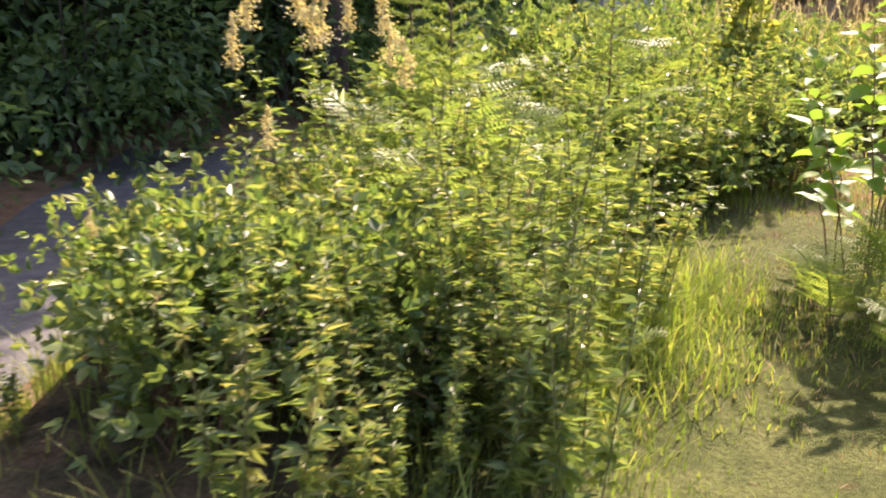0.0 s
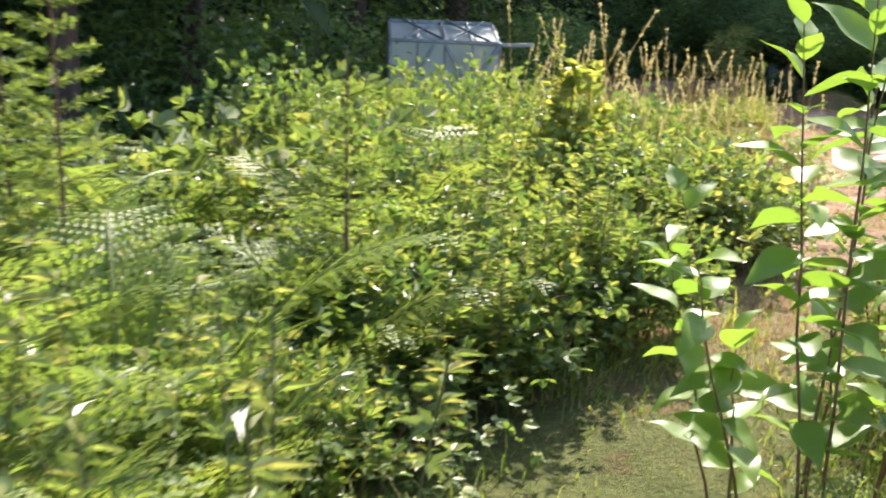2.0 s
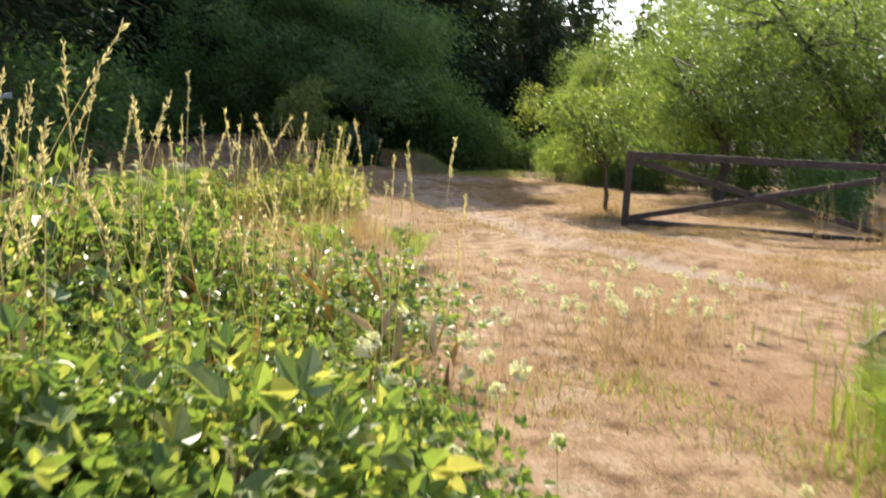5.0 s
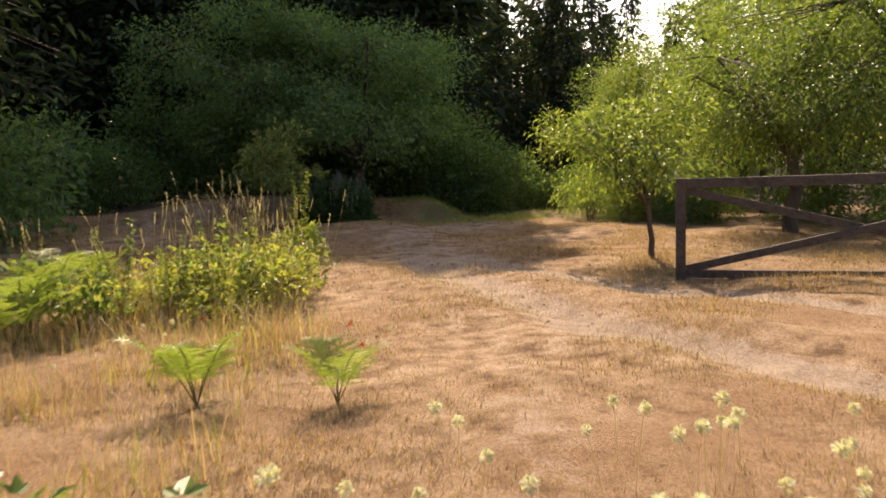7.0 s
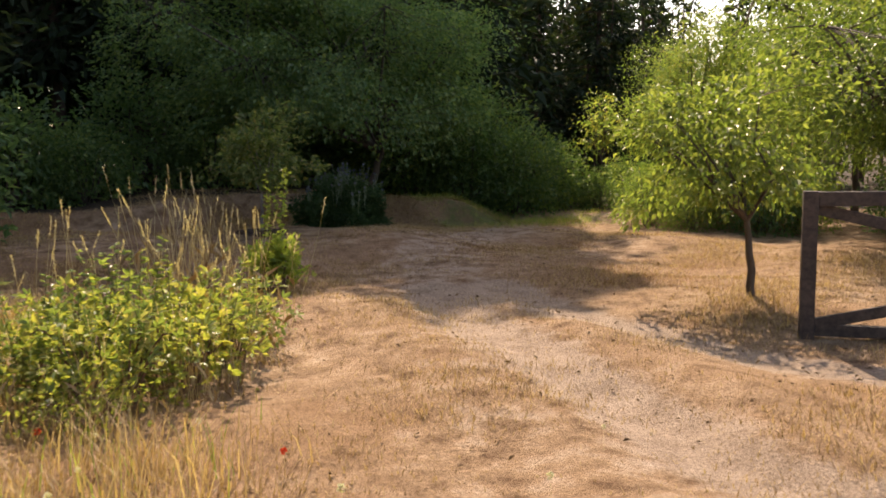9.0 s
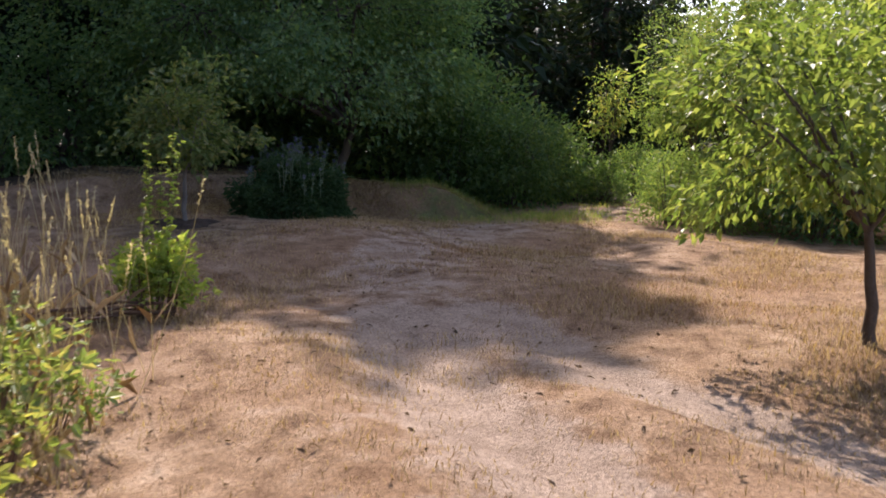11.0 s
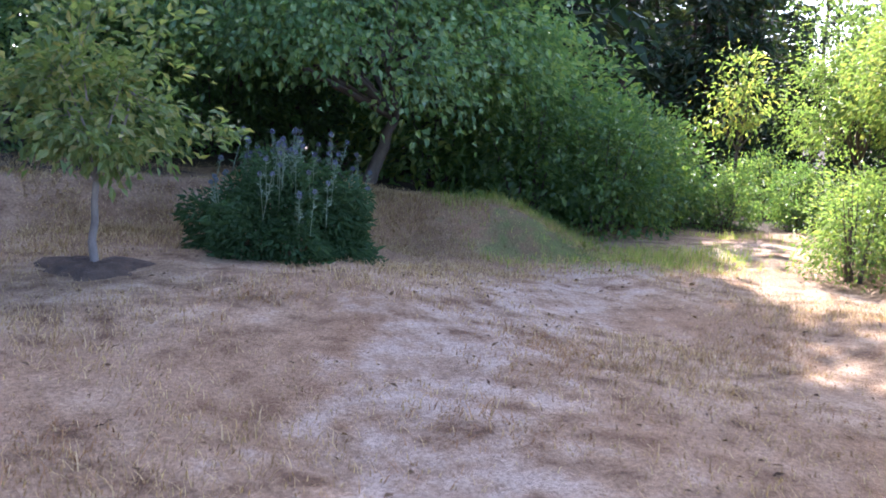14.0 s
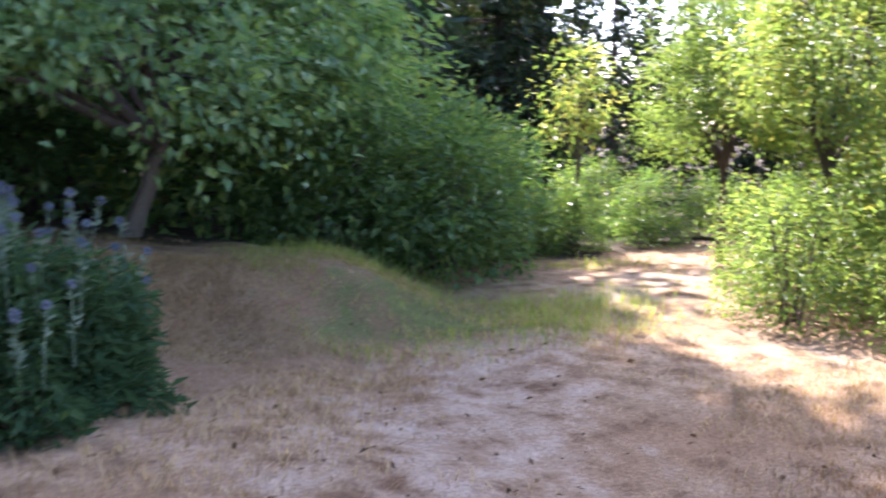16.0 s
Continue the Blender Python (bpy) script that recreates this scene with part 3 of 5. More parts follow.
def conifer(seed, height, base_r, first, label, trunk_r=0.2, name="conifer_tree", dense=1.0, needle=1.0, taper=0.7):
    """Tall forest tree: straight trunk, drooping whorls of needle sprays."""
    rng = np.random.default_rng(seed)
    root = thing(name, label, "tree", "forest edge trees")
    wood, lf = Batch(), Batch()
    pts = curve_pts((0, 0, -0.1), (rng.normal() * 0.3, rng.normal() * 0.3, height), 0, 8)
    wood.tube(pts, trunk_r * np.linspace(1.2, 0.15, 8), 7)
    z = first
    while z < height:
        f = (z - first) / (height - first)
        r = base_r * (1 - f) ** taper * rng.uniform(0.65, 1.15) + 0.3
        for b in range(int(4 * dense) + 1):
            a = rng.uniform(0, 6.28)
            d = np.array([np.cos(a), np.sin(a), 0])
            tip = d * r + np.array([0, 0, z - 0.22 * r])
            wood.tube(np.array([[0, 0, z], (np.array([0, 0, z]) + tip) / 2 + [0, 0, 0.1 * r], tip]), [trunk_r * 0.16, trunk_r * 0.1, 0.008], 3)
            n = int(16 * dense * (0.4 + r / base_r) / needle ** 1.6)
            q = rng.uniform(0.2, 1.05, n)
            base = np.array([0, 0, z]) + (tip - np.array([0, 0, z])) * q[:, None] + rng.normal(size=(n, 3)) * np.array([0.22, 0.22, 0.16]) * (0.4 + 0.5 * r)
            way = unit(d + rng.normal(size=(n, 3)) * 0.6 + np.array([0, 0, -0.5]))
            ln = rng.uniform(0.28, 0.68, n) * needle
            lf.add(*kites(base, way, rand_dirs(rng, n, 0.8), ln, ln * (0.48 if needle == 1.0 else 0.3), 0.15, 0.3))
        z += rng.uniform(0.38, 0.62) * (1.0 if z < 8 else 1.35)
    wood.make("trunk", M_PINEBARK, root, True)
    lf.make("crown", M_PINE, root)
    return root

# ---------------------------------------------------------------- built things
def beam_bm(bm, a, b, w, h, bevel=0.006):
    """A squared timber from a to b, w across and h high."""
    a, b = Vector(a), Vector(b)
    d = (b - a)
    q = d.to_track_quat('X', 'Z')
    m = Matrix.Translation((a + b) / 2) @ q.to_matrix().to_4x4() @ Matrix.Diagonal((d.length, w, h, 1))
    made = bmesh.ops.create_cube(bm, size=1.0, matrix=m)
    edges = list({e for v in made["verts"] for e in v.link_edges})
    bmesh.ops.bevel(bm, geom=edges, offset=bevel, segments=2, affect='EDGES', profile=0.6)

def part(name, bm, mat, parent, label=""):
    me = bpy.data.meshes.new(name)
    bm.to_mesh(me)
    bm.free()
    me.materials.append(mat)
    ob = new(name, me)
    ob.parent = parent
    if label:
        ob["label"] = label
    return ob

def beam(name, a, b, w, h, mat, parent, label="", bevel=0.006):
    bm = bmesh.new()
    beam_bm(bm, a, b, w, h, bevel)
    return part(name, bm, mat, parent, label)

def field_gate(p, q, height):
    root = thing("field_gate", "closed dark weathered timber field gate with crossed braces", "gate")
    d = (Vector((*q, 0)) - Vector((*p, 0)))
    L = d.length
    root.location = (p[0], p[1], gz(*p) - 0.02)
    root.rotation_euler = (0, 0, math.atan2(d.y, d.x))
    end = L - 0.16
    beam("stile", (0, 0, 0.0), (0, 0, height), 0.09, 0.11, M_TIMBER, root)
    beam("top_rail", (0.057, 0, height - 0.06), (end, 0, height - 0.02), 0.08, 0.11, M_TIMBER, root)
    beam("bottom_rail", (0.057, 0, 0.09), (end, 0, 0.07), 0.07, 0.09, M_TIMBER, root)
    beam("brace", (0.06, -0.02, 0.14), (end, -0.02, height - 0.16), 0.035, 0.09, M_TIMBER, root)
    beam("brace", (0.06, 0.02, height - 0.14), (end, 0.02, 0.17), 0.035, 0.09, M_TIMBER, root)
    beam("hinge_post", (L, 0, -0.1), (L, 0, 1.85), 0.24, 0.24, M_TIMBER, root, "thick square hinge post", 0.015)
    return root
field_gate((12.2, 15.58), (15.15, 13.0), 1.17)

def white_fence(pts):
    root = thing("rail_fence", "white-painted rail fence half buried in bracken", "fence")
    root.location = (*pts[0], gz(*pts[0]))
    o = Vector(pts[0]).to_3d()
    pos = [Vector(p).to_3d() - o for p in pts]
    for p in pos:
        beam("post", p + Vector((0, 0, -0.1)), p + Vector((0, 0, 1.52)), 0.06, 0.06, M_TIMBER, root)
    for a, b in zip(pos, pos[1:]):
        off = Vector(((b - a).y, -(b - a).x, 0)).normalized() * 0.05
        for k, z in enumerate((0.5, 0.83, 1.13, 1.42)):
            sag = 0.03 * math.sin(3.7 * k + a.x)
            beam("rail", a + off + Vector((0, 0, z)), b + off + Vector((0, 0, z + sag)), 0.025, 0.1, M_WHITE, root)
    return root
white_fence([(8.3, 8.2), (6.72, 7.05), (5.12, 5.85)])

def broken_rail():
    root = thing("broken_rail", "grey broken wooden rail leaning out of dry grass", "timber")
    root.location = (8.55, 8.75, gz(8.55, 8.75))
    beam("rail", (0, 0, -0.02), (0.3, -0.42, 0.62), 0.045, 0.05, M_PALEBARK, root)
    beam("rail", (-0.1, 0.12, -0.02), (0.28, -0.28, 0.5), 0.04, 0.045, M_PALEBARK, root)
broken_rail()

def greenhouse(x, y, L, W, eave, ridge):
    root = thing("greenhouse", "small glass greenhouse with metal glazing bars", "greenhouse")
    root.location = (x, y, gz(x, y) - 0.02)
    hw = W / 2
    for sx in (0, L):
        beam("corner_post", (sx, -hw, 0), (sx, -hw, eave), 0.04, 0.04, M_ALU, root)
        beam("corner_post", (sx, hw, 0), (sx, hw, eave), 0.04, 0.04, M_ALU, root)
        beam("gable_bar", (sx, -hw, eave), (sx, 0, ridge), 0.04, 0.04, M_ALU, root)
        beam("gable_bar", (sx, hw, eave), (sx, 0, ridge), 0.04, 0.04, M_ALU, root)
        beam("gable_tie", (sx, -hw, eave), (sx, hw, eave), 0.035, 0.035, M_ALU, root)
        beam("gable_post", (sx, 0, 0), (sx, 0, ridge), 0.035, 0.035, M_ALU, root)
        beam("gable_brace", (sx, -hw, 0.3), (sx, -0.05, eave), 0.03, 0.03, M_ALU, root)
        beam("gable_brace", (sx, hw, 0.3), (sx, 0.05, eave), 0.03, 0.03, M_ALU, root)
    beam("ridge_bar", (0, 0, ridge + 0.02), (L, 0, ridge + 0.02), 0.06, 0.05, M_ALU, root)
    for s in (-1, 1):
        beam("eave_bar", (0, s * hw, eave + 0.02), (L, s * hw, eave + 0.02), 0.05, 0.05, M_ALU, root)
        n = 4
        for i in range(n):
            a, b = L * i / n, L * (i + 1) / n
            if i:
                beam("glazing_bar", (a, s * hw, eave + 0.03), (a, 0, ridge + 0.03), 0.03, 0.03, M_ALU, root)
                beam("glazing_bar", (a, s * hw, 0), (a, s * hw, eave), 0.03, 0.03, M_ALU, root)
            for lo, hi in (((s * (hw - 0.0), 0.05), (s * hw, eave - 0.01)), ((s * (hw - 0.02), eave + 0.01), (s * 0.03, ridge - 0.01))):
                v = [(a + 0.02, lo[0], lo[1]), (b - 0.02, lo[0], lo[1]), (b - 0.02, hi[0], hi[1]), (a + 0.02, hi[0], hi[1])]
                t = np.array([0, s * 0.004, 0.004])
                v = np.array(v + [tuple(np.array(q) - t) for q in v])
                mesh_obj("pane", v, [(0, 1, 2, 3), (7, 6, 5, 4), (0, 4, 5, 1), (1, 5, 6, 2), (2, 6, 7, 3), (3, 7, 4, 0)], M_GLASS, root)
    for x0, z0, x1, z1 in ((L - 0.02, eave - 0.03, L - 0.62, 0.5), (0.62, eave - 0.03, 0.08, 0.5), (L * 0.5, eave - 0.03, L * 0.82, 0.6)):
        beam("side_brace", (x0, -hw - 0.03, z0), (x1, -hw - 0.03, z1), 0.03, 0.05, M_ALU, root)
    for x0, x1 in ((0.2, 0.75), (0.75, 0.2), (0.85, 1.4), (1.4, 0.85)):
        beam("roof_brace", (x0, -hw, eave + 0.05), (x1, -0.06, ridge + 0.04), 0.025, 0.035, M_ALU, root)
    beam("vent_arm", (L, -hw, eave), (L + 0.5, -hw + 0.05, eave + 0.02), 0.04, 0.05, M_ALU, root)
    for sx in (0.0, L):
        v = np.array([(sx, -hw + 0.03, 0.05), (sx, hw - 0.03, 0.05), (sx, hw - 0.03, eave), (sx, 0, ridge - 0.02), (sx, -hw + 0.03, eave)])
        v2 = v + np.array([0.005, 0, 0])
        mesh_obj("pane", np.concatenate([v, v2]), [(0, 1, 2), (0, 2, 4), (4, 2, 3), (5, 7, 6), (5, 9, 7), (9, 8, 7)], M_GLASS, root)
    return root
greenhouse(1.45, 15.2, 1.55, 1.8, 1.44, 1.72)

# ---------------------------------------------------------------- orchard, young tree, flower bed
fruit_tree = tree("apple_tree", "small slender apple tree with drooping leafy branches", 11, 2.1, (-0.28, 0.2, 1.42), (1.0, 1.0, 0.84), 46, 105, 0.072, M_APPLE, M_BARK, 0.035, (-0.15, 0.1), "apple trees behind the gate", 0.5, clump_r=0.32)
set_at(fruit_tree, 12.95, 16.9)
big_apple = tree("apple_tree", "broad old apple tree with sunlit leaves", 12, 4.3, (0, 0, 2.75), (3.0, 2.8, 1.75), 165, 125, 0.08, M_APPLE, M_BARK, 0.13, (0.1, 0.1), "apple trees behind the gate", 0.5, clump_r=0.5)
set_at(big_apple, 17.5, 18.6, 0.0, 0.86)
spread_apples = [(19.6, 17.0, 1.15, 2.2), (21.5, 21.5, 1.25, 4.0), (22.5, 13.5, 1.1, 1.2)]
for x, y, s, a in spread_apples:
    set_at(copy_thing(big_apple, Matrix.Identity(4)), x, y, a, s)

young = tree("young_tree", "young fruit tree with pale trunk in a mulch ring", 21, 1.85, (0.0, 0, 1.22), (0.64, 0.62, 0.74), 36, 74, 0.088, M_YOUNG, M_PALEBARK, 0.026, (0.03, 0), "", 0.15, 0.5, -0.8, 0.2, 0.34, 5)
set_at(young, 10.04, 23.75)
def mulch_ring(x, y, r):
    rng = np.random.default_rng(5)
    b = Batch()
    n, rings = 40, 5
    v = [(0, 0, 0.05)]
    for k in range(1, rings + 1):
        for i in range(n):
            a = 6.283 * i / n
            rr = r * k / rings * (1 + 0.16 * math.sin(3 * a) + 0.1 * math.sin(7 * a + 1) + 0.08 * math.sin(13 * a))
            v.append((rr * math.cos(a), rr * math.sin(a) * 0.9, 0.05 * (1 - (k / rings) ** 2) + rng.uniform(-0.015, 0.02) - (0.03 if k == rings else 0)))
    v = np.array(v)
    v[:, 2] += ground_z(x + v[:, 0], y + v[:, 1]) - gz(x, y) + 0.012
    f = [(0, 1 + i, 1 + (i + 1) % n) for i in range(n)]
    for k in range(rings - 1):
        for i in range(n):
            a, c = 1 + k * n + i, 1 + k * n + (i + 1) % n
            f += [(a, a + n, c + n), (a, c + n, c)]
    ob = mesh_obj("mulch_ring", v, f, M_MULCH, None, True)
    ob.location = (x, y, gz(x, y))
    tagged(ob, "dark mulch ring round a young tree", "mulch")
mulch_ring(10.04, 23.75, 0.37)

def thistle_bush(x, y):
    rng = np.random.default_rng(31)
    root = thing("globe_thistle", "dark green globe thistle clump with grey stalks and blue heads", "shrub")
    lf = Batch()
    n = 16000
    v = rand_dirs(rng, n)
    v[:, 2] = np.abs(v[:, 2])
    lobes = 0.84 + 0.16 * np.sin(7 * np.arctan2(v[:, 1], v[:, 0])) + 0.1 * np.sin(9 * v[:, 2] + 3 * v[:, 0])
    base = v * np.array([0.84, 0.74, 0.8]) * (rng.uniform(0.35, 1, n) ** 0.4 * lobes)[:, None]
    way = unit(v * np.array([1, 1, 0.4]) + rng.normal(size=(n, 3)) * 0.55 + np.array([0, 0, -0.1]))
    ln = 0.068 * rng.uniform(0.5, 1.5, n)
    lf.add(*kites(base, way, unit(np.array([0, 0, 1.0]) + 0.9 * rng.normal(size=(n, 3))), ln, ln * 0.34, 0.15, 0.25))
    lf.make("foliage", M_THISTLE, root)
    for k in range(66):
        a, r = rng.uniform(0, 6.28), 0.7 * rng.uniform(0, 1) ** 0.5
        x0, y0 = r * math.cos(a), r * math.sin(a)
        z1 = 0.78 * math.sqrt(1.0 - (r / 0.88) ** 2) + rng.uniform(0.04, 0.34) * (0.5 + 0.5 * rng.uniform())
        z0 = z1 - 0.34
        lean = rng.normal(size=2) * 0.05
        st = Batch()
        st.tube(curve_pts((x0 * 0.95 - lean[0], y0 * 0.95 - lean[1], z0), (x0, y0, z1), 0.0, 4), 0.0032, 4)
        m = 14
        t = rng.uniform(0.4, 0.95, m)
        an = rng.uniform(0, 6.28, m)
        b = np.stack([x0 - lean[0] * (1 - t), y0 - lean[1] * (1 - t), z0 + (z1 - z0) * t], 1)
        st.add(*kites(b, np.stack([np.cos(an), np.sin(an), np.full(m, 0.5)], 1), rand_dirs(rng, m, 1), 0.045, 0.012))
        stem = st.make("flower_stem", M_GREYSTEM, root)
        gl = Batch()
        m = 90
        d = rand_dirs(rng, m)
        gl.add(*kites(np.array([x0, y0, z1]) + d * 0.006, d, rand_dirs(rng, m), 0.018 * rng.uniform(0.8, 1.1, m), 0.009))
        gl.make("flower_head", M_GLOBE, stem)
    set_at(root, x, y)
thistle_bush(11.5, 24.35)

sprig_root = bramble(41, 0.26, 0.74, 760, M_SPRIG, "leafy yellow-green shrub sprouting from dry grass", "young_shrub", "shrub", 0.038, "")
set_at(sprig_root, 9.05, 19.6)
sprig_tip = weed(42, 1.27, M_SPRIG, "tall leafy shoot with yellow-green leaves", False, "leafy_shoot", 6, 0.06, 0.6)
set_at(sprig_tip, 9.02, 19.62)
def stick_pile(x, y):
    rng = np.random.default_rng(8)
    root = thing("stick_pile", "loose pile of dry brown sticks beside the shrub", "branches")
    for k in range(11):
        a = rng.uniform(-0.5, 0.5)
        c = rng.normal(size=2) * 0.22
        L = rng.uniform(0.4, 0.9)
        d = np.array([math.cos(a), math.sin(a)]) * L / 2
        b = Batch()
        z = 0.03 + 0.015 * k
        b.tube(np.array([[c[0] - d[0], c[1] - d[1], z - 0.03], [c[0], c[1], z + 0.02], [c[0] + d[0], c[1] + d[1], z]]), [0.014, 0.011, 0.006], 5)
        b.make("stick", M_BROWNSTEM, root, True)
    set_at(root, x, y, 0.2)
stick_pile(8.45, 19.5)

# ---------------------------------------------------------------- big tree, hedge, right-hand growth
old_tree = tree("walnut_tree", "large spreading shady tree with low hanging dark leaves", 51, 7.0, (-0.75, 0, 2.95), (3.6, 2.9, 2.35), 300, 165, 0.09, M_OAK, M_BARK, 0.085, (0.75, -0.3), "", 0.25, 0.62, -0.75, 0.5, 0.125, 12, ((200, 265, 1.8, 3.0, 1.45, 2.3, 22), (275, 350, 2.0, 3.4, 1.2, 2.1, 26)))
set_at(old_tree, 13.6, 28.6)

def shrub(seed, radius, height, n, leaf, mat, label, name="hedge_shrub", group="hedge shrubs", lw=0.55):
    rng = np.random.default_rng(seed)
    root = thing(name, label, "shrub", group)
    st, lf = Batch(), Batch()
    for c in range(10):
        a = rng.uniform(0, 6.28)
        r = radius * rng.uniform(0.1, 0.75)
        st.tube(curve_pts((0.1 * math.cos(a), 0.1 * math.sin(a), -0.02), (r * math.cos(a), r * math.sin(a), height * rng.uniform(0.5, 0.9)), 0.1, 5), np.linspace(0.018, 0.006, 5), 4)
    k = 46
    v = rand_dirs(rng, k, 0.35)
    v[:, 2] = np.clip(v[:, 2], -0.35, 1)
    cen = v * np.array([radius, radius, height * 0.52]) * (rng.uniform(0.45, 1.0, k)[:, None]) + np.array([0, 0, height * 0.46])
    which = rng.integers(0, k, n)
    off = rng.normal(size=(n, 3)) * radius * np.array([0.19, 0.19, 0.17])
    base = cen[which] + off
    low = rng.uniform(0, 1, n) < 0.3
    an = rng.uniform(0, 6.28, n)
    rr = radius * rng.uniform(0.5, 0.98, n)
    base[low] = np.stack([np.cos(an) * rr, np.sin(an) * rr, rng.uniform(0.0, 0.42, n) * height], 1)[low]
    base[:, 2] = np.maximum(base[:, 2], 0.02)
    out = unit(off + 0.5 * (base - np.array([0, 0, height * 0.35])))
    way = unit(out + rng.normal(size=(n, 3)) * 0.55 + np.array([0, 0, -0.15]))
    ln = leaf * rng.uniform(0.65, 1.35, n)
    lf.add(*kites(base, way, unit(np.array([0, 0, 1.0]) + out * 0.4 + rng.normal(size=(n, 3)) * 0.45), ln, ln * lw, 0.16, 0.2))
    tagged(st.make("branch_work", M_BARK, root), kind="stuff")
    lf.make("foliage", mat, root)
    return root

rng0 = np.random.default_rng(77)
hedge_kinds = [shrub(61 + k, 1.0, 1.9, 4200, 0.095, M_HEDGE, "sunlit leafy hedge shrub at the meadow edge") for k in range(2)]
hedge_spots = [(16.5, 27.4, 0.9), (15.9, 28.4, 1.25), (17.3, 28.3, 1.05), (18.2, 28.5, 0.8), (15.2, 29.8, 1.6), (16.9, 30.2, 1.5), (19.2, 28.1, 0.55), (20.4, 27.8, 0.5), (21.8, 27.7, 0.5), (18.9, 29.6, 0.75), (23.4, 27.6, 0.5), (21.0, 29.4, 0.6)]
spread(hedge_kinds, hedge_spots, rng0, 0.92, 1.08)
dark_kinds = [shrub(71 + k, 1.3, 2.0, 3600, 0.115, M_OAK, "dark shrub in the shade under the orchard", "shade_shrub", "shade shrubs") for k in range(2)]
dark_spots = [(18.0, 21.7, 0.6), (19.6, 20.0, 0.7), (17.2, 15.8, 0.6), (20.8, 18.5, 0.9), (-4.8, 5.0, 1.0), (-4.4, 8.5, 1.2), (-5.2, 1.5, 1.1), (-2.6, 11.0, 1.1), (-1.2, 12.4, 1.1), (-4.0, 13.0, 1.3), (-2.6, 15.0, 1.4), (-5.0, 16.5, 1.3), (-6.5, 11, 1.6), (-0.6, 17.2, 1.3), (-3.4, 19, 1.2), (0.2, 14.6, 0.9), (1.4, 19.0, 1.2), (3.6, 20.5, 1.2), (5.2, 24.0, 1.1), (-4.2, -1.5, 1.0), (12.0, 31.5, 1.2), (9.0, 30.0, 1.1), (6.6, 28.6, 1.0), (3.2, 27.5, 1.2), (0.0, 25.5, 1.4), (10.6, 29.8, 0.8), (8.0, 28.4, 0.7), (13.2, 32.0, 1.4)]
spread(dark_kinds, dark_spots, rng0, 0.92, 1.1)
lime_kinds = [shrub(81 + k, 0.9, 1.6, 3800, 0.065, M_LIME, "sunlit yellow-green roadside shrub", "roadside_shrub", "shrubs beside the lane") for k in range(2)]
lime_spots = [(17.3, 23.9, 0.7), (18.1, 22.9, 1.0), (18.2, 24.6, 0.7), (19.2, 23.7, 1.2), (20.0, 25.0, 0.85), (17.2, 22.6, 0.6), (21.5, 24.4, 1.2), (18.6, 21.6, 0.9)]
spread(lime_kinds, lime_spots, rng0, 0.92, 1.08)
lime_tree = tree("lime_tree", "light yellow-green tree backlit by the sun", 91, 6.4, (0, 0, 3.9), (2.0, 2.0, 2.5), 170, 85, 0.1, M_LIME, M_BARK, 0.09, (0.1, 0), "", 0.3, 0.5, -0.8, 0.5, 0.3)
set_at(lime_tree, 18.8, 24.5, 0.0, 0.6)
for x, y, s, a in ((21.2, 22.6, 0.75, 2.0), (19.8, 26.3, 0.55, 1.0), (22.6, 26.0, 0.62, 3.0), (25.4, 27.6, 0.7, 0.4), (27.0, 25.5, 0.8, 1.9)):
    set_at(copy_thing(lime_tree, Matrix.Identity(4)), x, y, a, s)

sapling_tree = tree("hazel_tree", "slender sunlit sapling tree behind the hedge", 97, 2.9, (0, 0, 2.05), (0.5, 0.5, 0.75), 17, 60, 0.09, M_LIME, M_BARK, 0.03, (0.1, 0), "", 0.3, 0.5, -0.9, 0.3, 0.4)
set_at(sapling_tree, 19.4, 28.3)
birch = tree("birch_tree", "tall weeping birch with pale hanging foliage", 95, 14.0, (0, 0, 8.6), (3.0, 3.0, 5.2), 230, 80, 0.13, M_BIRCH, M_PALEBARK, 0.16, (0.2, 0), "birches beyond the orchard", 1.6, 0.5, -0.9, 0.75, 0.5)
set_at(birch, 29.0, 30.0)
for x, y, s, a in ((31.0, 23.5, 0.95, 2.0), (33.0, 18.0, 0.9, 1.0), (35.5, 31.0, 0.9, 3.0)):
    set_at(copy_thing(birch, Matrix.Identity(4)), x, y, a, s)

# ---------------------------------------------------------------- forest
pines = [conifer(101, 17.0, 2.6, 1.6, "tall dark conifer at the forest edge"), conifer(102, 20.0, 3.0, 4.0, "tall dark conifer at the forest edge"), conifer(103, 15.0, 2.4, 0.7, "tall dark conifer at the forest edge")]
rngf = np.random.default_rng(202)
forest = []
for k in range(900):
    if len(forest) >= 86:
        break
    x, y = rngf.uniform(-16, 44), rngf.uniform(24, 62)
    edge = 32.5 + 0.12 * max(0, 10 - x) - 0.2 * max(0, 2 - x) + 0.55 * max(0, x - 19)
    if y < edge or y > edge + 17 or min([9] + [math.hypot(x - a, y - b) for a, b, _ in forest]) < 2.0:
        continue
    way = math.degrees(math.atan2(x - 6.2, y - 9.8))
    forest.append((x, y, 0.34 if 39 < way < 47 else (0.45 if way >= 47 else ((0.74 if x < 20.5 else 0.55) if x > 17.6 else (1.03 if x > 15.0 else (0.93 if x > 7.0 else 1.0))))))
for k in range(28):
    y = -8 + 1.4 * k + rngf.uniform(-0.6, 0.6)
    forest.append((-4.6 - 6 * rngf.uniform(0, 1) + 0.05 * k - (5.5 if y < 8.5 else 0.0), y, 1.0))
near_spots = [(2.9, 20.0, 1.05), (0.9, 18.6, 0.95), (4.0, 22.6, 1.1), (-2.9, 13.6, 0.85), (-3.0, 16.6, 1.0)]
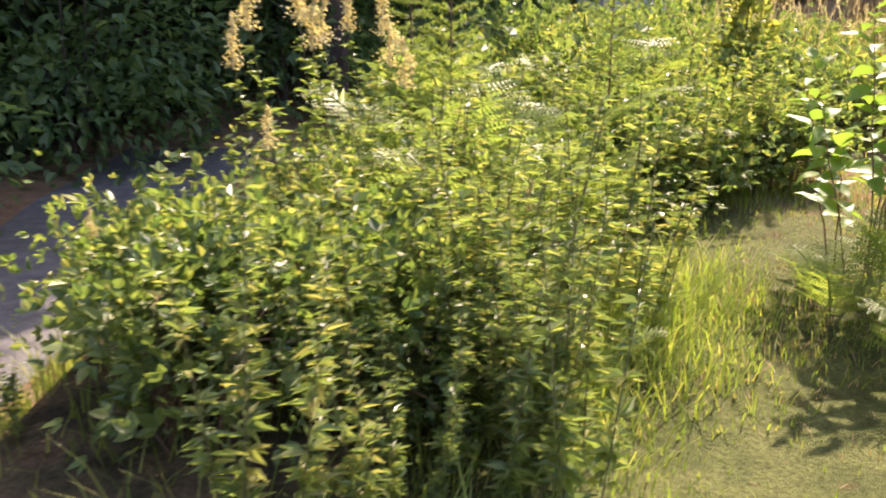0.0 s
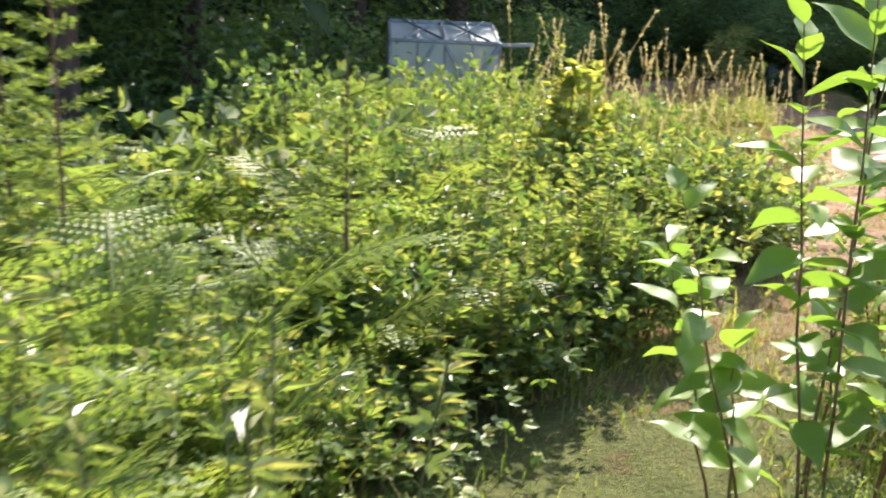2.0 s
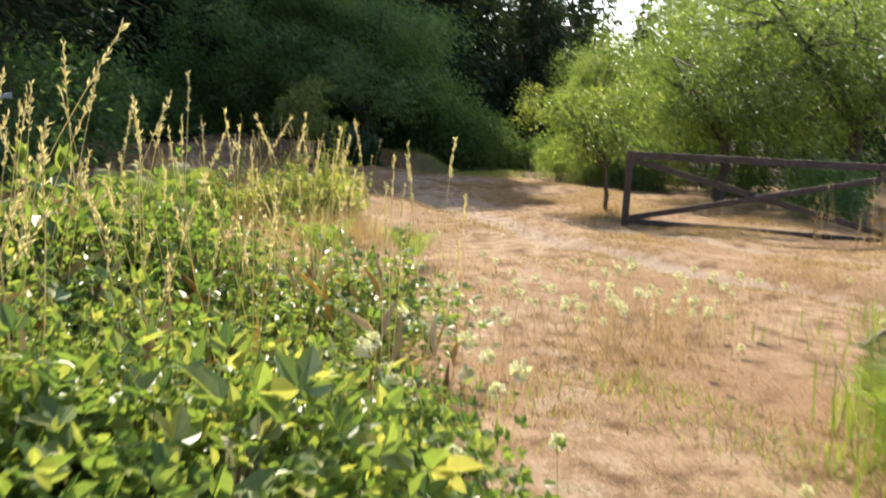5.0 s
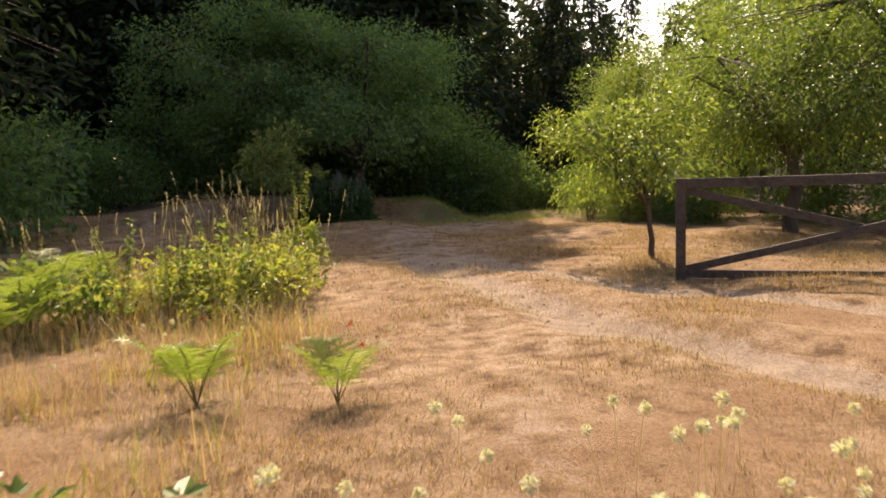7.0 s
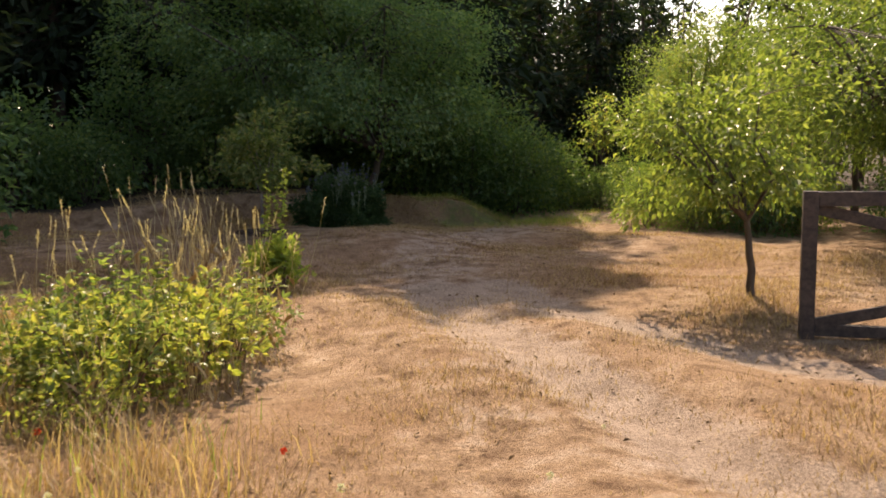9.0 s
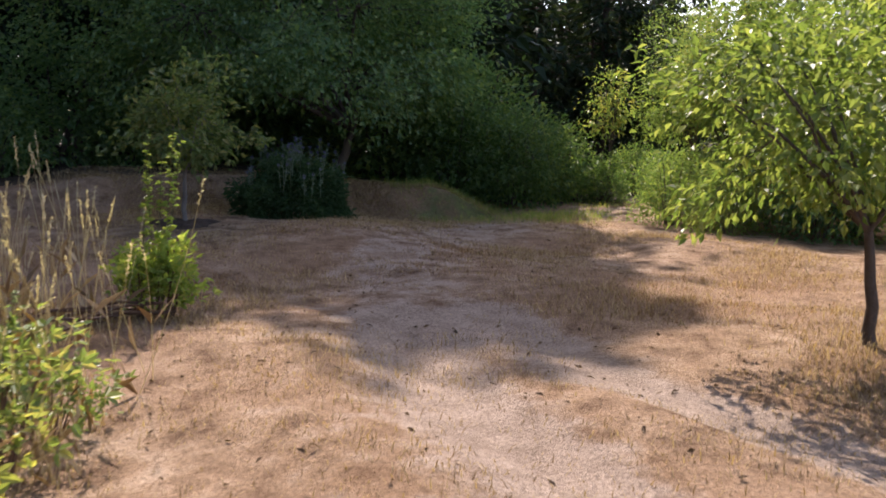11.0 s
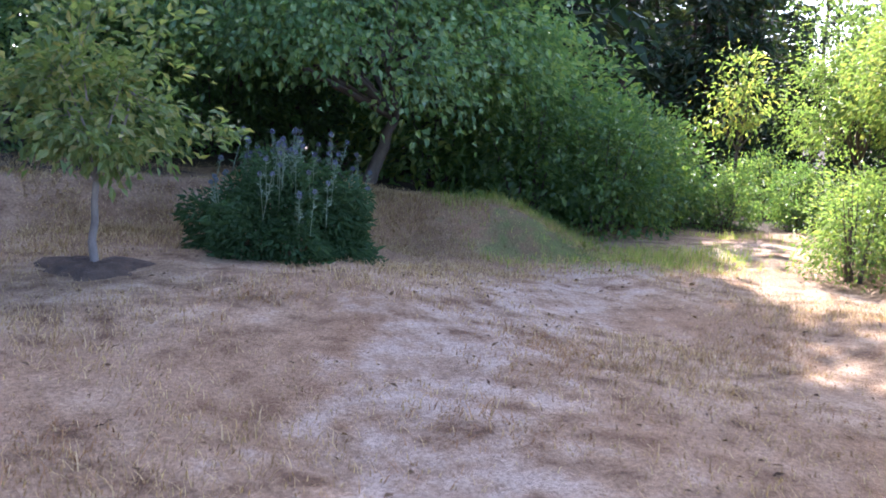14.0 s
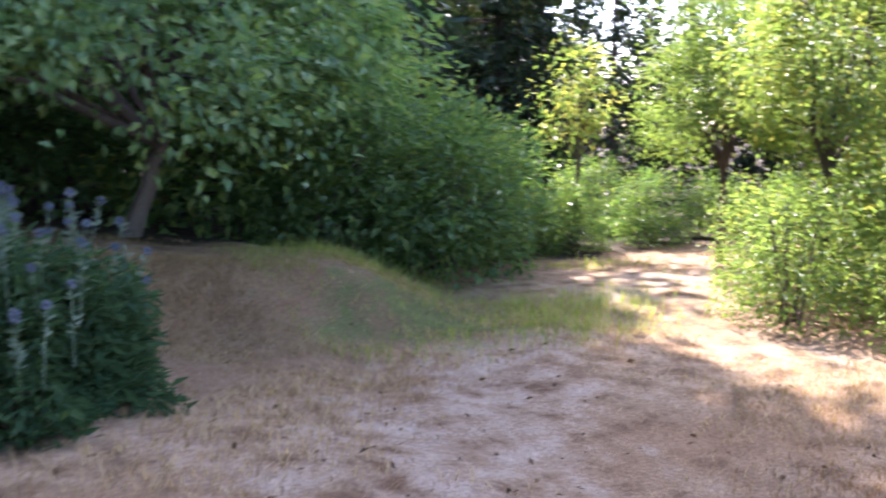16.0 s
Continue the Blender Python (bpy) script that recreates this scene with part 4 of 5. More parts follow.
forest += [(-4.6, 11.2, 0.8), (-2.2, 19.2, 1.0), (-5.8, 14.4, 1.0), (-0.6, 21.6, 1.0), (-4.2, 20.2, 1.0), (-6.6, 10.0, 0.9)]
for k in range(24):
    forest.append((-14 + 1.75 * k + rngf.uniform(-0.6, 0.6), 49 + rngf.uniform(-2, 2), 1.0 if k < 15 else 0.5))
for k in range(40):
    an, d = radians(28 + 2.0 * k), rngf.uniform(21, 31)
    forest.append((10 + d * math.sin(an), 19 + d * math.cos(an), rngf.uniform(0.33, 0.42)))
far_pines = [(40 + 2.6 * k + rngf.uniform(-1, 1), 56 - 2.2 * k + rngf.uniform(-3, 3), 0.42) for k in range(16)]
def capped(x, y, s):
    u = x - 0.4 * (y - 24)
    if y < 30 or x < 6:
        return s
    return min(s, max(0.3, (y - 17) * 1.0 / 20 if u < 15 else (y - 22.8) * 0.86 / 20))
forest = [(x, y, capped(x, y, s)) for x, y, s in forest]
spread(pines, forest, rngf, 0.95, 1.05)
broad = conifer(107, 18.5, 2.9, 4.5, "broad dense conifer at the forest edge", 0.22, dense=1.7, taper=0.32)
spread([broad], [(14.6, 33.4, 0.76), (12.3, 33.6, 0.72), (10.2, 34.2, 0.72), (15.3, 36.2, 0.88), (13.0, 36.8, 0.88), (8.0, 35.2, 0.72), (17.1, 33.8, 0.9), (18.3, 35.4, 0.95), (-1.0, 13.0, 0.76), (-1.8, 10.4, 0.67)], np.random.default_rng(206), 0.98, 1.02)
near_pine = conifer(104, 18.0, 2.3, 2.6, "tall dark conifer beside the track", needle=0.42)
spread([near_pine], near_spots, np.random.default_rng(205), 0.98, 1.03)
spread([copy_thing(pines[1], Matrix.Identity(4)), copy_thing(pines[2], Matrix.Identity(4))], far_pines, rngf, 0.85, 1.1)
# ---------------------------------------------------------------- growth along the first path
rngb = np.random.default_rng(303)
LEFT_EDGE = [(0.2, -6.0), (0.45, -0.5), (1.0, 1.9), (1.45, 3.8), (2.3, 5.0), (3.35, 6.0), (4.25, 7.2), (5.0, 8.8), (5.3, 10.0), (4.4, 11.5)]
def left_x(y):
    return float(np.interp(y, [p[1] for p in LEFT_EDGE], [p[0] for p in LEFT_EDGE]))
brambles = [bramble(301 + k, 0.5, 0.95, (560, 640, 520, 600)[k], M_BRAMBLE, "tangled bramble bush with fresh green leaves", size=(0.043, 0.036, 0.048, 0.04)[k]) for k in range(4)]
spots = []
for k in range(4000):
    y = rngb.uniform(1.2, 10.8)
    x = rngb.uniform(-0.6, 5.2)
    if x > left_x(y) - 0.32 or x < -0.6 + 0.25 * max(0, y - 4):
        continue
    if min([9] + [math.hypot(x - a, y - b) for a, b in spots]) < 0.36:
        continue
    spots.append((x, y))
def brush_tall(x, y):
    d = left_x(y) - x
    low = 0.55 if 3.6 < y < 6.9 else 0.72
    return low + (0.45 + 0.15 * min(1.0, max(0.0, y - 4.5) / 2.5)) * min(1.0, max(0.0, d - 0.5) / 1.5)
dockish = [bramble(311 + k, 0.42, 0.8, 190, M_WEED, "leafy weed bush with larger light green leaves", "leafy_bush", "bush", 0.078, "leafy bushes", 0.6) for k in range(2)]
gaps = [(0.35, 4.55), (1.6, 4.35), (2.05, 4.85), (2.4, 5.5), (2.3, 6.4), (0.6, 6.1), (2.85, 6.65), (2.6, 6.1), (3.0, 6.2), (3.35, 6.6), (1.1, 3.4), (-0.1, 2.4)]
spots = [p for p in spots if math.hypot(p[0] - 0.93, p[1] - 3.59) > 0.15 and min(math.hypot(p[0] - a, p[1] - c) for a, c in gaps) > 0.36 and not (p[1] < 2.6 and int(p[0] * 37) % 2)]
dense = bramble(319, 0.48, 0.95, 1150, M_BRAMBLE, "dense dark-fronted bramble bush beside a hollow", size=0.042)
spread([dense], [(2.3, 7.0, 1.1), (2.75, 7.15, 1.15), (3.2, 7.2, 1.1), (3.6, 7.35), (1.7, 4.98), (2.1, 5.4), (2.45, 5.5, 0.9), (1.25, 4.8, 1.05), (-0.15, 1.75), (0.2, 1.9, 0.95), (-0.5, 1.9, 0.95), (0.85, 3.75, 0.8), (1.95, 6.75, 1.1), (4.0, 7.45, 0.8), (-0.85, 2.2, 0.9)], rngb, 0.95, 1.05)
fine_kinds = [bramble(315 + k, 0.46, 0.85, 760, (M_BRAMBLE, M_YELLOW)[k], ("fine-leaved green bush tangled with brambles", "fine-leaved bush turning yellow among brambles")[k], "fine_leaved_bush", "bush", 0.026, "fine-leaved bushes", 0.5) for k in range(2)]
spread(brambles, [p for k, p in enumerate(spots) if k % 4 in (1, 3)], rngb, 0.65, 1.25, brush_tall)
mixed = [p for k, p in enumerate(spots) if k % 4 == 2]
spread(fine_kinds[:1], mixed[::3] + mixed[1::3], rngb, 0.75, 1.25, brush_tall)
spread(fine_kinds[1:], mixed[2::3], rngb, 0.65, 1.1, brush_tall)
spread(dockish, [p for k, p in enumerate(spots) if k % 4 == 0 and left_x(p[1]) - p[0] > 0.75], rngb, 0.75, 1.3, brush_tall)

weeds = [weed(321 + k, 1.0, M_WEED, "tall leafy weed with narrow green leaves", leaf=0.1, lw=0.2) for k in range(3)]
wspots = []
for k in range(3000):
    if len(wspots) >= 60:
        break
    y = rngb.uniform(0.7, 10.5)
    x = left_x(y) - 0.15 - abs(rngb.normal()) * 0.9
    if x < -0.9 or (2.3 < x < 3.7 and 5.7 < y < 6.9) or min([9] + [math.hypot(x - w[0], y - w[1]) for w in wspots]) < 0.22:
        continue
    wspots.append((x, y, 1.0 if y < 6 else 0.8))
wspots += [(rngb.uniform(0.15, 0.65), rngb.uniform(1.1, 2.4), rngb.uniform(0.6, 1.0)) for k in range(22)]
wspots += [(rngb.uniform(-1.5, -0.7), rngb.uniform(0.6, 3.4), rngb.uniform(0.3, 0.55)) for k in range(9)]
spread(weeds, wspots, rngb, 0.7, 1.1)
plumes = [weed(331 + k, 1.25, M_WEED, "tall meadow plant with cream flower plumes", True, "plume_flower", 1) for k in range(2)]
spread(plumes, [(-0.45, 2.85), (-0.2, 3.0), (-0.6, 3.3), (-0.35, 3.6), (0.1, 3.3, 0.95), (-0.3, 3.15), (-0.1, 3.7), (-0.55, 2.3, 0.7), (-0.4, 4.2), (-0.9, 1.9, 0.45), (-0.3, 4.8), (0.5, 2.3, 0.5)], rngb, 0.95, 1.08)

ferns = [fern(341 + k, 6 + k % 2, 0.75, "green bracken fern with arching fronds") for k in range(3)]
fspots = [(0.35, 2.75, 1.3), (1.15, 4.6, 1.5), (1.2, 5.6, 1.5), (0.5, 3.7, 1.4), (1.3, 4.75, 1.2), (3.2, 7.6, 1.1), (0.1, 5.6, 1.5), (0.7, 3.3, 1.1), (0.95, 4.3, 1.2), (0.0, 3.9, 1.4), (1.7, 7.2, 1.3), (2.3, 2.9, 0.9), (2.2, 2.0, 0.8), (3.1, 4.2, 0.8), (4.3, 5.5, 0.62), (4.75, 5.85, 0.55), (6.3, 7.05, 0.75), (7.1, 7.7, 0.75), (6.7, 7.35, 0.7), (7.5, 8.0, 0.7), (5.2, 5.2, 0.9), (0.15, 2.75, 1.15), (0.95, 4.35, 1.2), (1.15, 4.95, 1.25), (1.75, 5.2, 1.1), (1.95, 2.75, 0.7), (2.1, 2.2, 0.65), (0.72, 1.75, 0.6), (5.7, 17.0, 1.2), (6.2, 17.9, 1.0), (5.4, 16.3, 1.1), (6.2, 13.3, 0.85), (6.9, 12.75, 0.75), (5.3, 15.8, 1.0), (4.7, 14.6, 1.0), (5.0, 17.0, 1.0), (3.6, 13.0, 1.0), (8.4, 7.4, 1.0), (7.4, 6.6, 1.0), (3.3, 3.2, 0.9), (3.0, 1.2, 0.9)]
spread(ferns, fspots, rngb, 0.9, 1.1)

def spruce_sapling(x, y, h):
    rng = np.random.default_rng(9)
    root = thing("spruce_sapling", "small green spruce sapling among brambles", "sapling", "spruce saplings")
    st, lf = Batch(), Batch()
    st.tube([(0, 0, -0.02), (0.01, 0, h * 0.5), (0, 0.01, h)], [0.012, 0.008, 0.003], 5)
    z = 0.15
    while z < h - 0.1:
        r = 0.34 * (1 - z / h) + 0.05
        for b in range(6):
            a = rng.uniform(0, 6.28)
            d = np.array([math.cos(a), math.sin(a), 0.35])
            m = int(90 * r / 0.3)
            q = rng.uniform(0.05, 1, m)
            st.tube([(0, 0, z), tuple(np.array([0, 0, z]) + d * r)], [0.0025, 0.001], 3)
            lf.add(*kites(np.array([0, 0, z]) + d * r * q[:, None], unit(d + rng.normal(size=(m, 3)) * 0.7), rand_dirs(rng, m), 0.034, 0.008))
        z += 0.085
    st.make("stem", M_BROWNSTEM, root)
    lf.make("needles", M_FERN, root)
    set_at(root, x, y)
spruce_sapling(1.09, 4.6, 1.42)
spruce_sapling(0.12, 4.45, 1.8)
spruce_sapling(-0.15, 4.7, 1.5)

def big_leaf_mesh(k):
    """A broad pointed leaf with a curved midrib, 12 rows."""
    rows = 8
    v, f = [], []
    for i in range(rows + 1):
        t = i / rows
        w = 0.5 * math.sin(math.pi * t ** 0.8) * (1 - 0.25 * t) * 0.62
        z = -0.28 * t * t + 0.02 * math.sin(9 * t + k)
        v += [(t, -w, z + 0.35 * w), (t, 0, z), (t, w, z + 0.35 * w + 0.02 * math.sin(7 * t + 2 * k))]
    for i in range(rows):
        a = i * 3
        f += [(a, a + 1, a + 4, a + 3), (a + 1, a + 2, a + 5, a + 4)]
    me = bpy.data.meshes.new("leaf")
    me.from_pydata(v, [], f)
    for p in me.polygons:
        p.use_smooth = True
    me.materials.append(M_BIGLEAF)
    return me
BIG_LEAVES = [big_leaf_mesh(k) for k in range(4)]

def broadleaf_sapling(x, y, seed, tips):
    """Stems from one root to the given tips (x, y, z, leaves)."""
    rng = np.random.default_rng(seed)
    root = thing("broadleaf_sapling", "broad-leaved sapling with large bright green leaves", "sapling", "broadleaf saplings beside the path")
    set_at(root, x, y)
    for tx, ty, tz, count in tips:
        pts = curve_pts((rng.normal() * 0.02, rng.normal() * 0.02, -0.02), (tx - x, ty - y, tz), 0.06, 9)
        pts[2:7, :2] += rng.normal(size=(5, 2)) * 0.008
        b = Batch()
        b.tube(pts, np.linspace(0.0052, 0.0016, 9), 6)
        stem = b.make("stem", M_REDSTEM, root, True)
        for i in range(count):
            t = 0.3 + 0.7 * i / (count - 1)
            j = t * 8
            j0 = min(7, int(j))
            p = pts[j0] + (pts[j0 + 1] - pts[j0]) * (j - j0)
            a = i * 2.4 + rng.uniform(-0.4, 0.4)
            L = rng.uniform(0.11, 0.175) * (1.0 if t < 0.93 else 0.7)
            ob = new("leaf", BIG_LEAVES[int(rng.integers(0, 4))])
            ob.parent = stem
            pitch = rng.uniform(-0.7, 0.25) if t < 0.9 else -0.9
            ob.matrix_basis = Matrix.LocRotScale(Vector(p), Euler((rng.uniform(-0.6, 0.6), pitch, a)), Vector((L, L, L)))
    return root
M_REDSTEM = plain_mat("red_brown_stem", (0.16, 0.07, 0.04), (0.26, 0.14, 0.08), 20, 0.6)
broadleaf_sapling(2.3, 3.3, 1, [(2.06, 3.14, 1.5, 26), (2.2, 3.12, 1.56, 26), (2.42, 3.4, 1.6, 26), (2.5, 3.6, 1.4, 22)])
broadleaf_sapling(2.2, 3.5, 3, [(1.95, 3.46, 1.08, 15), (2.0, 3.62, 0.85, 13), (2.15, 3.5, 0.7, 9)])
broadleaf_sapling(2.65, 3.6, 2, [(2.6, 3.4, 1.3, 22), (2.8, 3.7, 1.15, 20)])

def dead_twigs(x, y):
    rng = np.random.default_rng(14)
    root = thing("dead_twigs", "bare pale forked twigs in a bramble hollow", "branches")
    for k in range(5):
        a = rng.uniform(0, 6.28)
        tip = np.array([math.cos(a) * 0.3, math.sin(a) * 0.3, rng.uniform(0.35, 0.6)])
        pts = curve_pts((0.05 * math.cos(a), 0.05 * math.sin(a), -0.01), tip, 0.04, 6)
        b = Batch()
        b.tube(pts, np.linspace(0.005, 0.0015, 6), 4)
        for j in (2, 3, 4):
            d = unit(tip + rng.normal(size=3) * 0.3) * rng.uniform(0.1, 0.2)
            b.tube(np.array([pts[j], pts[j] + d * 0.5 + rng.normal(size=3) * 0.01, pts[j] + d]), [0.003, 0.002, 0.001], 3)
        b.make("twig", M_PALEBARK, root, True)
    set_at(root, x, y)
dead_twigs(2.82, 6.7)

yellow_kinds = [bramble(351 + k, 0.42, 0.75, 420, (M_YELLOW, M_WEED)[k], "low bush with yellowing leaves in dry grass", "yellowing_bush", "bush", 0.04, "yellowing bushes", 0.5) for k in range(2)]
spread(yellow_kinds, [(7.1, 16.0, 1.1), (7.5, 16.4, 1.2), (6.7, 16.5, 1.0), (7.95, 16.9, 1.1), (6.2, 16.3, 0.85), (7.3, 17.0, 1.2), (6.9, 15.6, 0.7), (2.7, 8.6, 1.1), (4.3, 9.0, 0.9), (8.2, 17.3, 0.75)], rngb, 0.9, 1.1)
spread([copy_thing(dockish[0], Matrix.Identity(4)), copy_thing(dockish[1], Matrix.Identity(4))], [(5.9, 16.0, 0.7), (6.9, 16.9, 0.8), (5.4, 16.4, 0.8)], rngb, 0.9, 1.15)
tall_yellow = bramble(357, 0.2, 1.72, 300, M_YELLOW, "tall narrow bush with bright yellow-green leaves", "yellow_bush", "bush", 0.07, "", 0.85)
set_at(tall_yellow, 2.55, 7.25)
yellow_shoot = weed(361, 1.5, M_YELLOW, "tall yellowing leafy shoot among brambles", False, "yellow_shoot", 4, 0.08, 0.6)
set_at(yellow_shoot, 2.5, 7.3)
low_shoots = [weed(363 + k, 0.78, (M_WEED, M_YELLOW)[k], "yellowing leafy shoot in dry grass", False, "yellow_shoot", 4, 0.07, 0.36) for k in range(2)]
spread(low_shoots, [(7.05, 15.85, 1.0), (7.3, 16.2, 1.15), (6.75, 16.2, 0.9), (7.6, 16.5, 1.2), (6.5, 15.9, 0.75), (7.85, 16.7, 1.0), (6.3, 16.5, 1.1), (7.45, 15.95, 0.8), (8.0, 17.1, 0.9), (6.0, 16.2, 0.8), (7.15, 16.6, 1.3)], rngb, 0.9, 1.1)

stalks = [dry_stalks(371 + k, 12, 1.15, "clump of tall dry grass with seed heads") for k in range(3)]
spread(stalks, [(4.3, 8.9, 1.2), (4.7, 8.6, 1.1), (3.8, 9.1, 1.25), (3.3, 9.2, 1.35), (3.0, 9.4, 1.4), (4.1, 9.6, 1.3), (3.15, 9.8, 1.5), (2.6, 8.6, 1.45), (2.9, 8.1, 1.4), (3.6, 8.6, 1.25), (4.5, 9.4, 1.2), (7.6, 17.4, 1.15), (7.8, 19.5, 1.15), (8.3, 19.9, 1.1), (7.9, 17.2, 0.95), (8.2, 17.5), (7.0, 17.6, 1.0), (6.3, 17.7, 0.9), (8.5, 17.9, 0.9), (5.6, 17.4, 0.8), (8.2, 19.0, 0.9), (8.5, 19.4, 0.95), (8.0, 18.4, 0.9), (18.3, 22.5, 1.5), (18.8, 22.2, 1.5), (18.6, 23.2, 1.5), (19.1, 22.9, 1.5), (17.8, 22.2, 1.1), (7.5, 15.9, 0.55), (7.0, 15.6, 0.5), (6.5, 15.7, 0.55), (7.9, 16.4, 0.6), (8.2, 16.8, 0.6), (7.7, 16.1, 0.5), (14.6, 13.0, 0.8), (14.2, 13.6, 0.7), (1.6, 9.8, 1.1), (2.3, 9.8, 1.1)], rngb, 0.9, 1.1)

daisies = [flower(381 + k, 0.26, M_PETAL, "pale meadow flower on a thin stem", "meadow_flower", 0.021, 1) for k in range(2)]
dspots = [(6.9 + rngb.normal() * 0.9, 9.7 + rngb.normal() * 0.55, 1.3) for k in range(95)] + [(4.25 + rngb.normal() * 0.3, 8.1 + rngb.normal() * 0.45, 1.7) for k in range(26)] + [(5.1 + rngb.normal() * 0.25, 6.5 + rngb.normal() * 0.2) for k in range(14)] + [(6.6 + rngb.normal() * 0.7, 14.2 + rngb.normal() * 0.6, 0.7) for k in range(18)] + [(9.2, 14.1, 0.5), (0.3, 1.9), (-0.4, 1.6)]
spread(daisies, dspots, rngb, 0.85, 1.2)
poppies = [flower(391, 0.22, M_POPPY, "small red poppy in dry grass", "red_poppy", 0.026, 1)]
spread(poppies, [(7.7, 14.5), (7.5, 13.8, 0.8), (6.7, 15.2)], rngb, 0.6, 0.75)
rust = bramble(395, 0.2, 0.16, 90, M_RUST, "low rust-red leaves in dry grass", "rusty_plant", "weed", 0.05, "rusty plants")
spread([rust], [(4.85, 6.65), (4.6, 5.75)], rngb, 0.32, 0.42)

# ---------------------------------------------------------------- grass
def grass(name, label, n, region, mat, h0, h1, w, seed, keep, lean=0.5):
    rng = np.random.default_rng(seed)
    x0, x1, y0, y1 = region
    x, y = rng.uniform(x0, x1, n), rng.uniform(y0, y1, n)
    patch = 0.5 + 0.3 * np.sin(2.1 * x + 1.3 * np.sin(1.7 * y)) + 0.3 * np.sin(2.7 * y - 1.1 * x + 2) + 0.15 * np.sin(7.3 * x + 5.1 * y)
    ok = rng.uniform(0, 1, n) < keep(x, y) * np.clip(patch, 0.12, 1)
    x, y, patch = x[ok], y[ok], patch[ok]
    n = len(x)
    h = rng.uniform(h0, h1, n) * np.clip(0.5 + 0.7 * patch, 0.4, 1.3)
    a = rng.uniform(0, 6.28, n)
    le = h * lean * rng.uniform(0.2, 1.4, n)
    d = np.stack([np.cos(a), np.sin(a), np.zeros(n)], 1)
    s = np.stack([-np.sin(a), np.cos(a), np.zeros(n)], 1) * (w * rng.uniform(0.6, 1.4, n) / 2)[:, None]
    p = np.stack([x, y, ground_z(x, y) - 0.01], 1)
    m = p + d * (le * 0.35)[:, None] + np.array([0, 0, 1.0]) * (h * 0.6)[:, None]
    t = p + d * le[:, None] + np.array([0, 0, 1.0]) * h[:, None]
    v = np.stack([p - s, p + s, m + s * 0.7, m - s * 0.7, t], 1).reshape(-1, 3)
    k = np.arange(n)[:, None] * 5
    f = np.concatenate([k + [0, 1, 2], k + [0, 2, 3], k + [3, 2, 4]])
    ob = mesh_obj(name, v, f, mat)
    return tagged(ob, label, "grass", kind="stuff")

def dry_keep(x, y):
    so, gr, dk = wear_shade_at(x, y)
    return np.clip(1.0 - 0.7 * so, 0.35, 1) * (1 - dk)
grass("dry_grass", "short sun-dried meadow grass", 400000, (4.0, 16.5, 6.5, 26.5), M_STRAW, 0.015, 0.07, 0.005, 1, dry_keep, 1.2)
grass("dry_grass_tall", "longer dry brown grass beside the tracks", 60000, (3.5, 17.0, 6.0, 19.5), M_STRAW, 0.05, 0.13, 0.005, 2, lambda x, y: np.clip(sstep(0.5, 1.5, seg_dist(x, y, FOOTPATH)) * sstep(0.3, 0.8, seg_dist(x, y, RUT_A)) * sstep(0.3, 0.8, seg_dist(x, y, RUT_B)), 0, 1) * (0.25 + 0.75 * sstep(1.2, 3.2, seg_dist(x, y, FOOTPATH))), 1.1)
grass("meadow_margin_grass", "tall half-dry grass at the meadow margin", 44000, (2.5, 9.2, 8.5, 20.0), M_STRAW, 0.1, 0.36, 0.005, 3, lambda x, y: sstep(0.2, 1.2, np.interp(y, [8, 10, 12, 15, 18, 20], [4.6, 5.4, 6.6, 8.4, 8.9, 9.0]) - x), 0.8)
grass("green_margin_grass", "green grass mixed into the meadow margin", 8000, (1.5, 9.0, 6.0, 19.5), M_GRASS, 0.1, 0.32, 0.006, 4, lambda x, y: sstep(0.0, 1.0, np.interp(y, [5, 8, 10, 12, 15, 18, 20], [2.4, 4.6, 5.2, 6.4, 8.0, 8.6, 8.7]) - x), 0.5)
grass("path_grass", "fresh trodden grass on the path", 170000, (0.2, 6.5, -1.5, 9.0), M_GRASS, 0.03, 0.12, 0.006, 5, lambda x, y: (1 - 0.65 * np.exp(-(seg_dist(x, y, FOOTPATH) / 0.35) ** 2)) * (1 - 0.75 * sstep(4.2, 6.6, y)), 0.9)
grass("bank_grass", "long green grass on the bank", 30000, (-1.9, 3.4, -2.5, 6.0), M_GRASS, 0.1, 0.3, 0.007, 6, lambda x, y: sstep(0.3, 0.7, seg_dist(x, y, FOOTPATH)) * np.maximum(0.5, np.maximum(sstep(0.2, 0.5, x), sstep(-1.0, -1.5, x))), 0.9)
grass("lane_grass", "fresh green grass beside the lane", 26000, (13.6, 19.0, 24.0, 27.2), M_GRASS, 0.05, 0.16, 0.006, 7, lambda x, y: wear_shade_at(x, y)[1] + 0.5 * sstep(0.8, 1.3, seg_dist(x, y, FOOTPATH)), 0.7)
grass("path_straw", "dry straw mixed into the path grass", 120000, (0.2, 5.6, -3.0, 8.5), M_STRAW, 0.02, 0.08, 0.005, 15, lambda x, y: np.exp(-(seg_dist(x, y, FOOTPATH) / 0.9) ** 2) * (0.25 + 0.75 * sstep(2.5, 5.0, y)), 1.4)
grass("right_bank_grass", "tangled grass and weeds by the fence", 32000, (2.6, 9.5, 0.0, 9.5), M_GRASS, 0.15, 0.5, 0.008, 8, lambda x, y: sstep(0.7, 1.3, seg_dist(x, y, FOOTPATH)) * sstep(0.0, 0.8, x - np.interp(y, [0, 4, 6, 9], [2.2, 2.8, 4.6, 7.6])), 0.5)
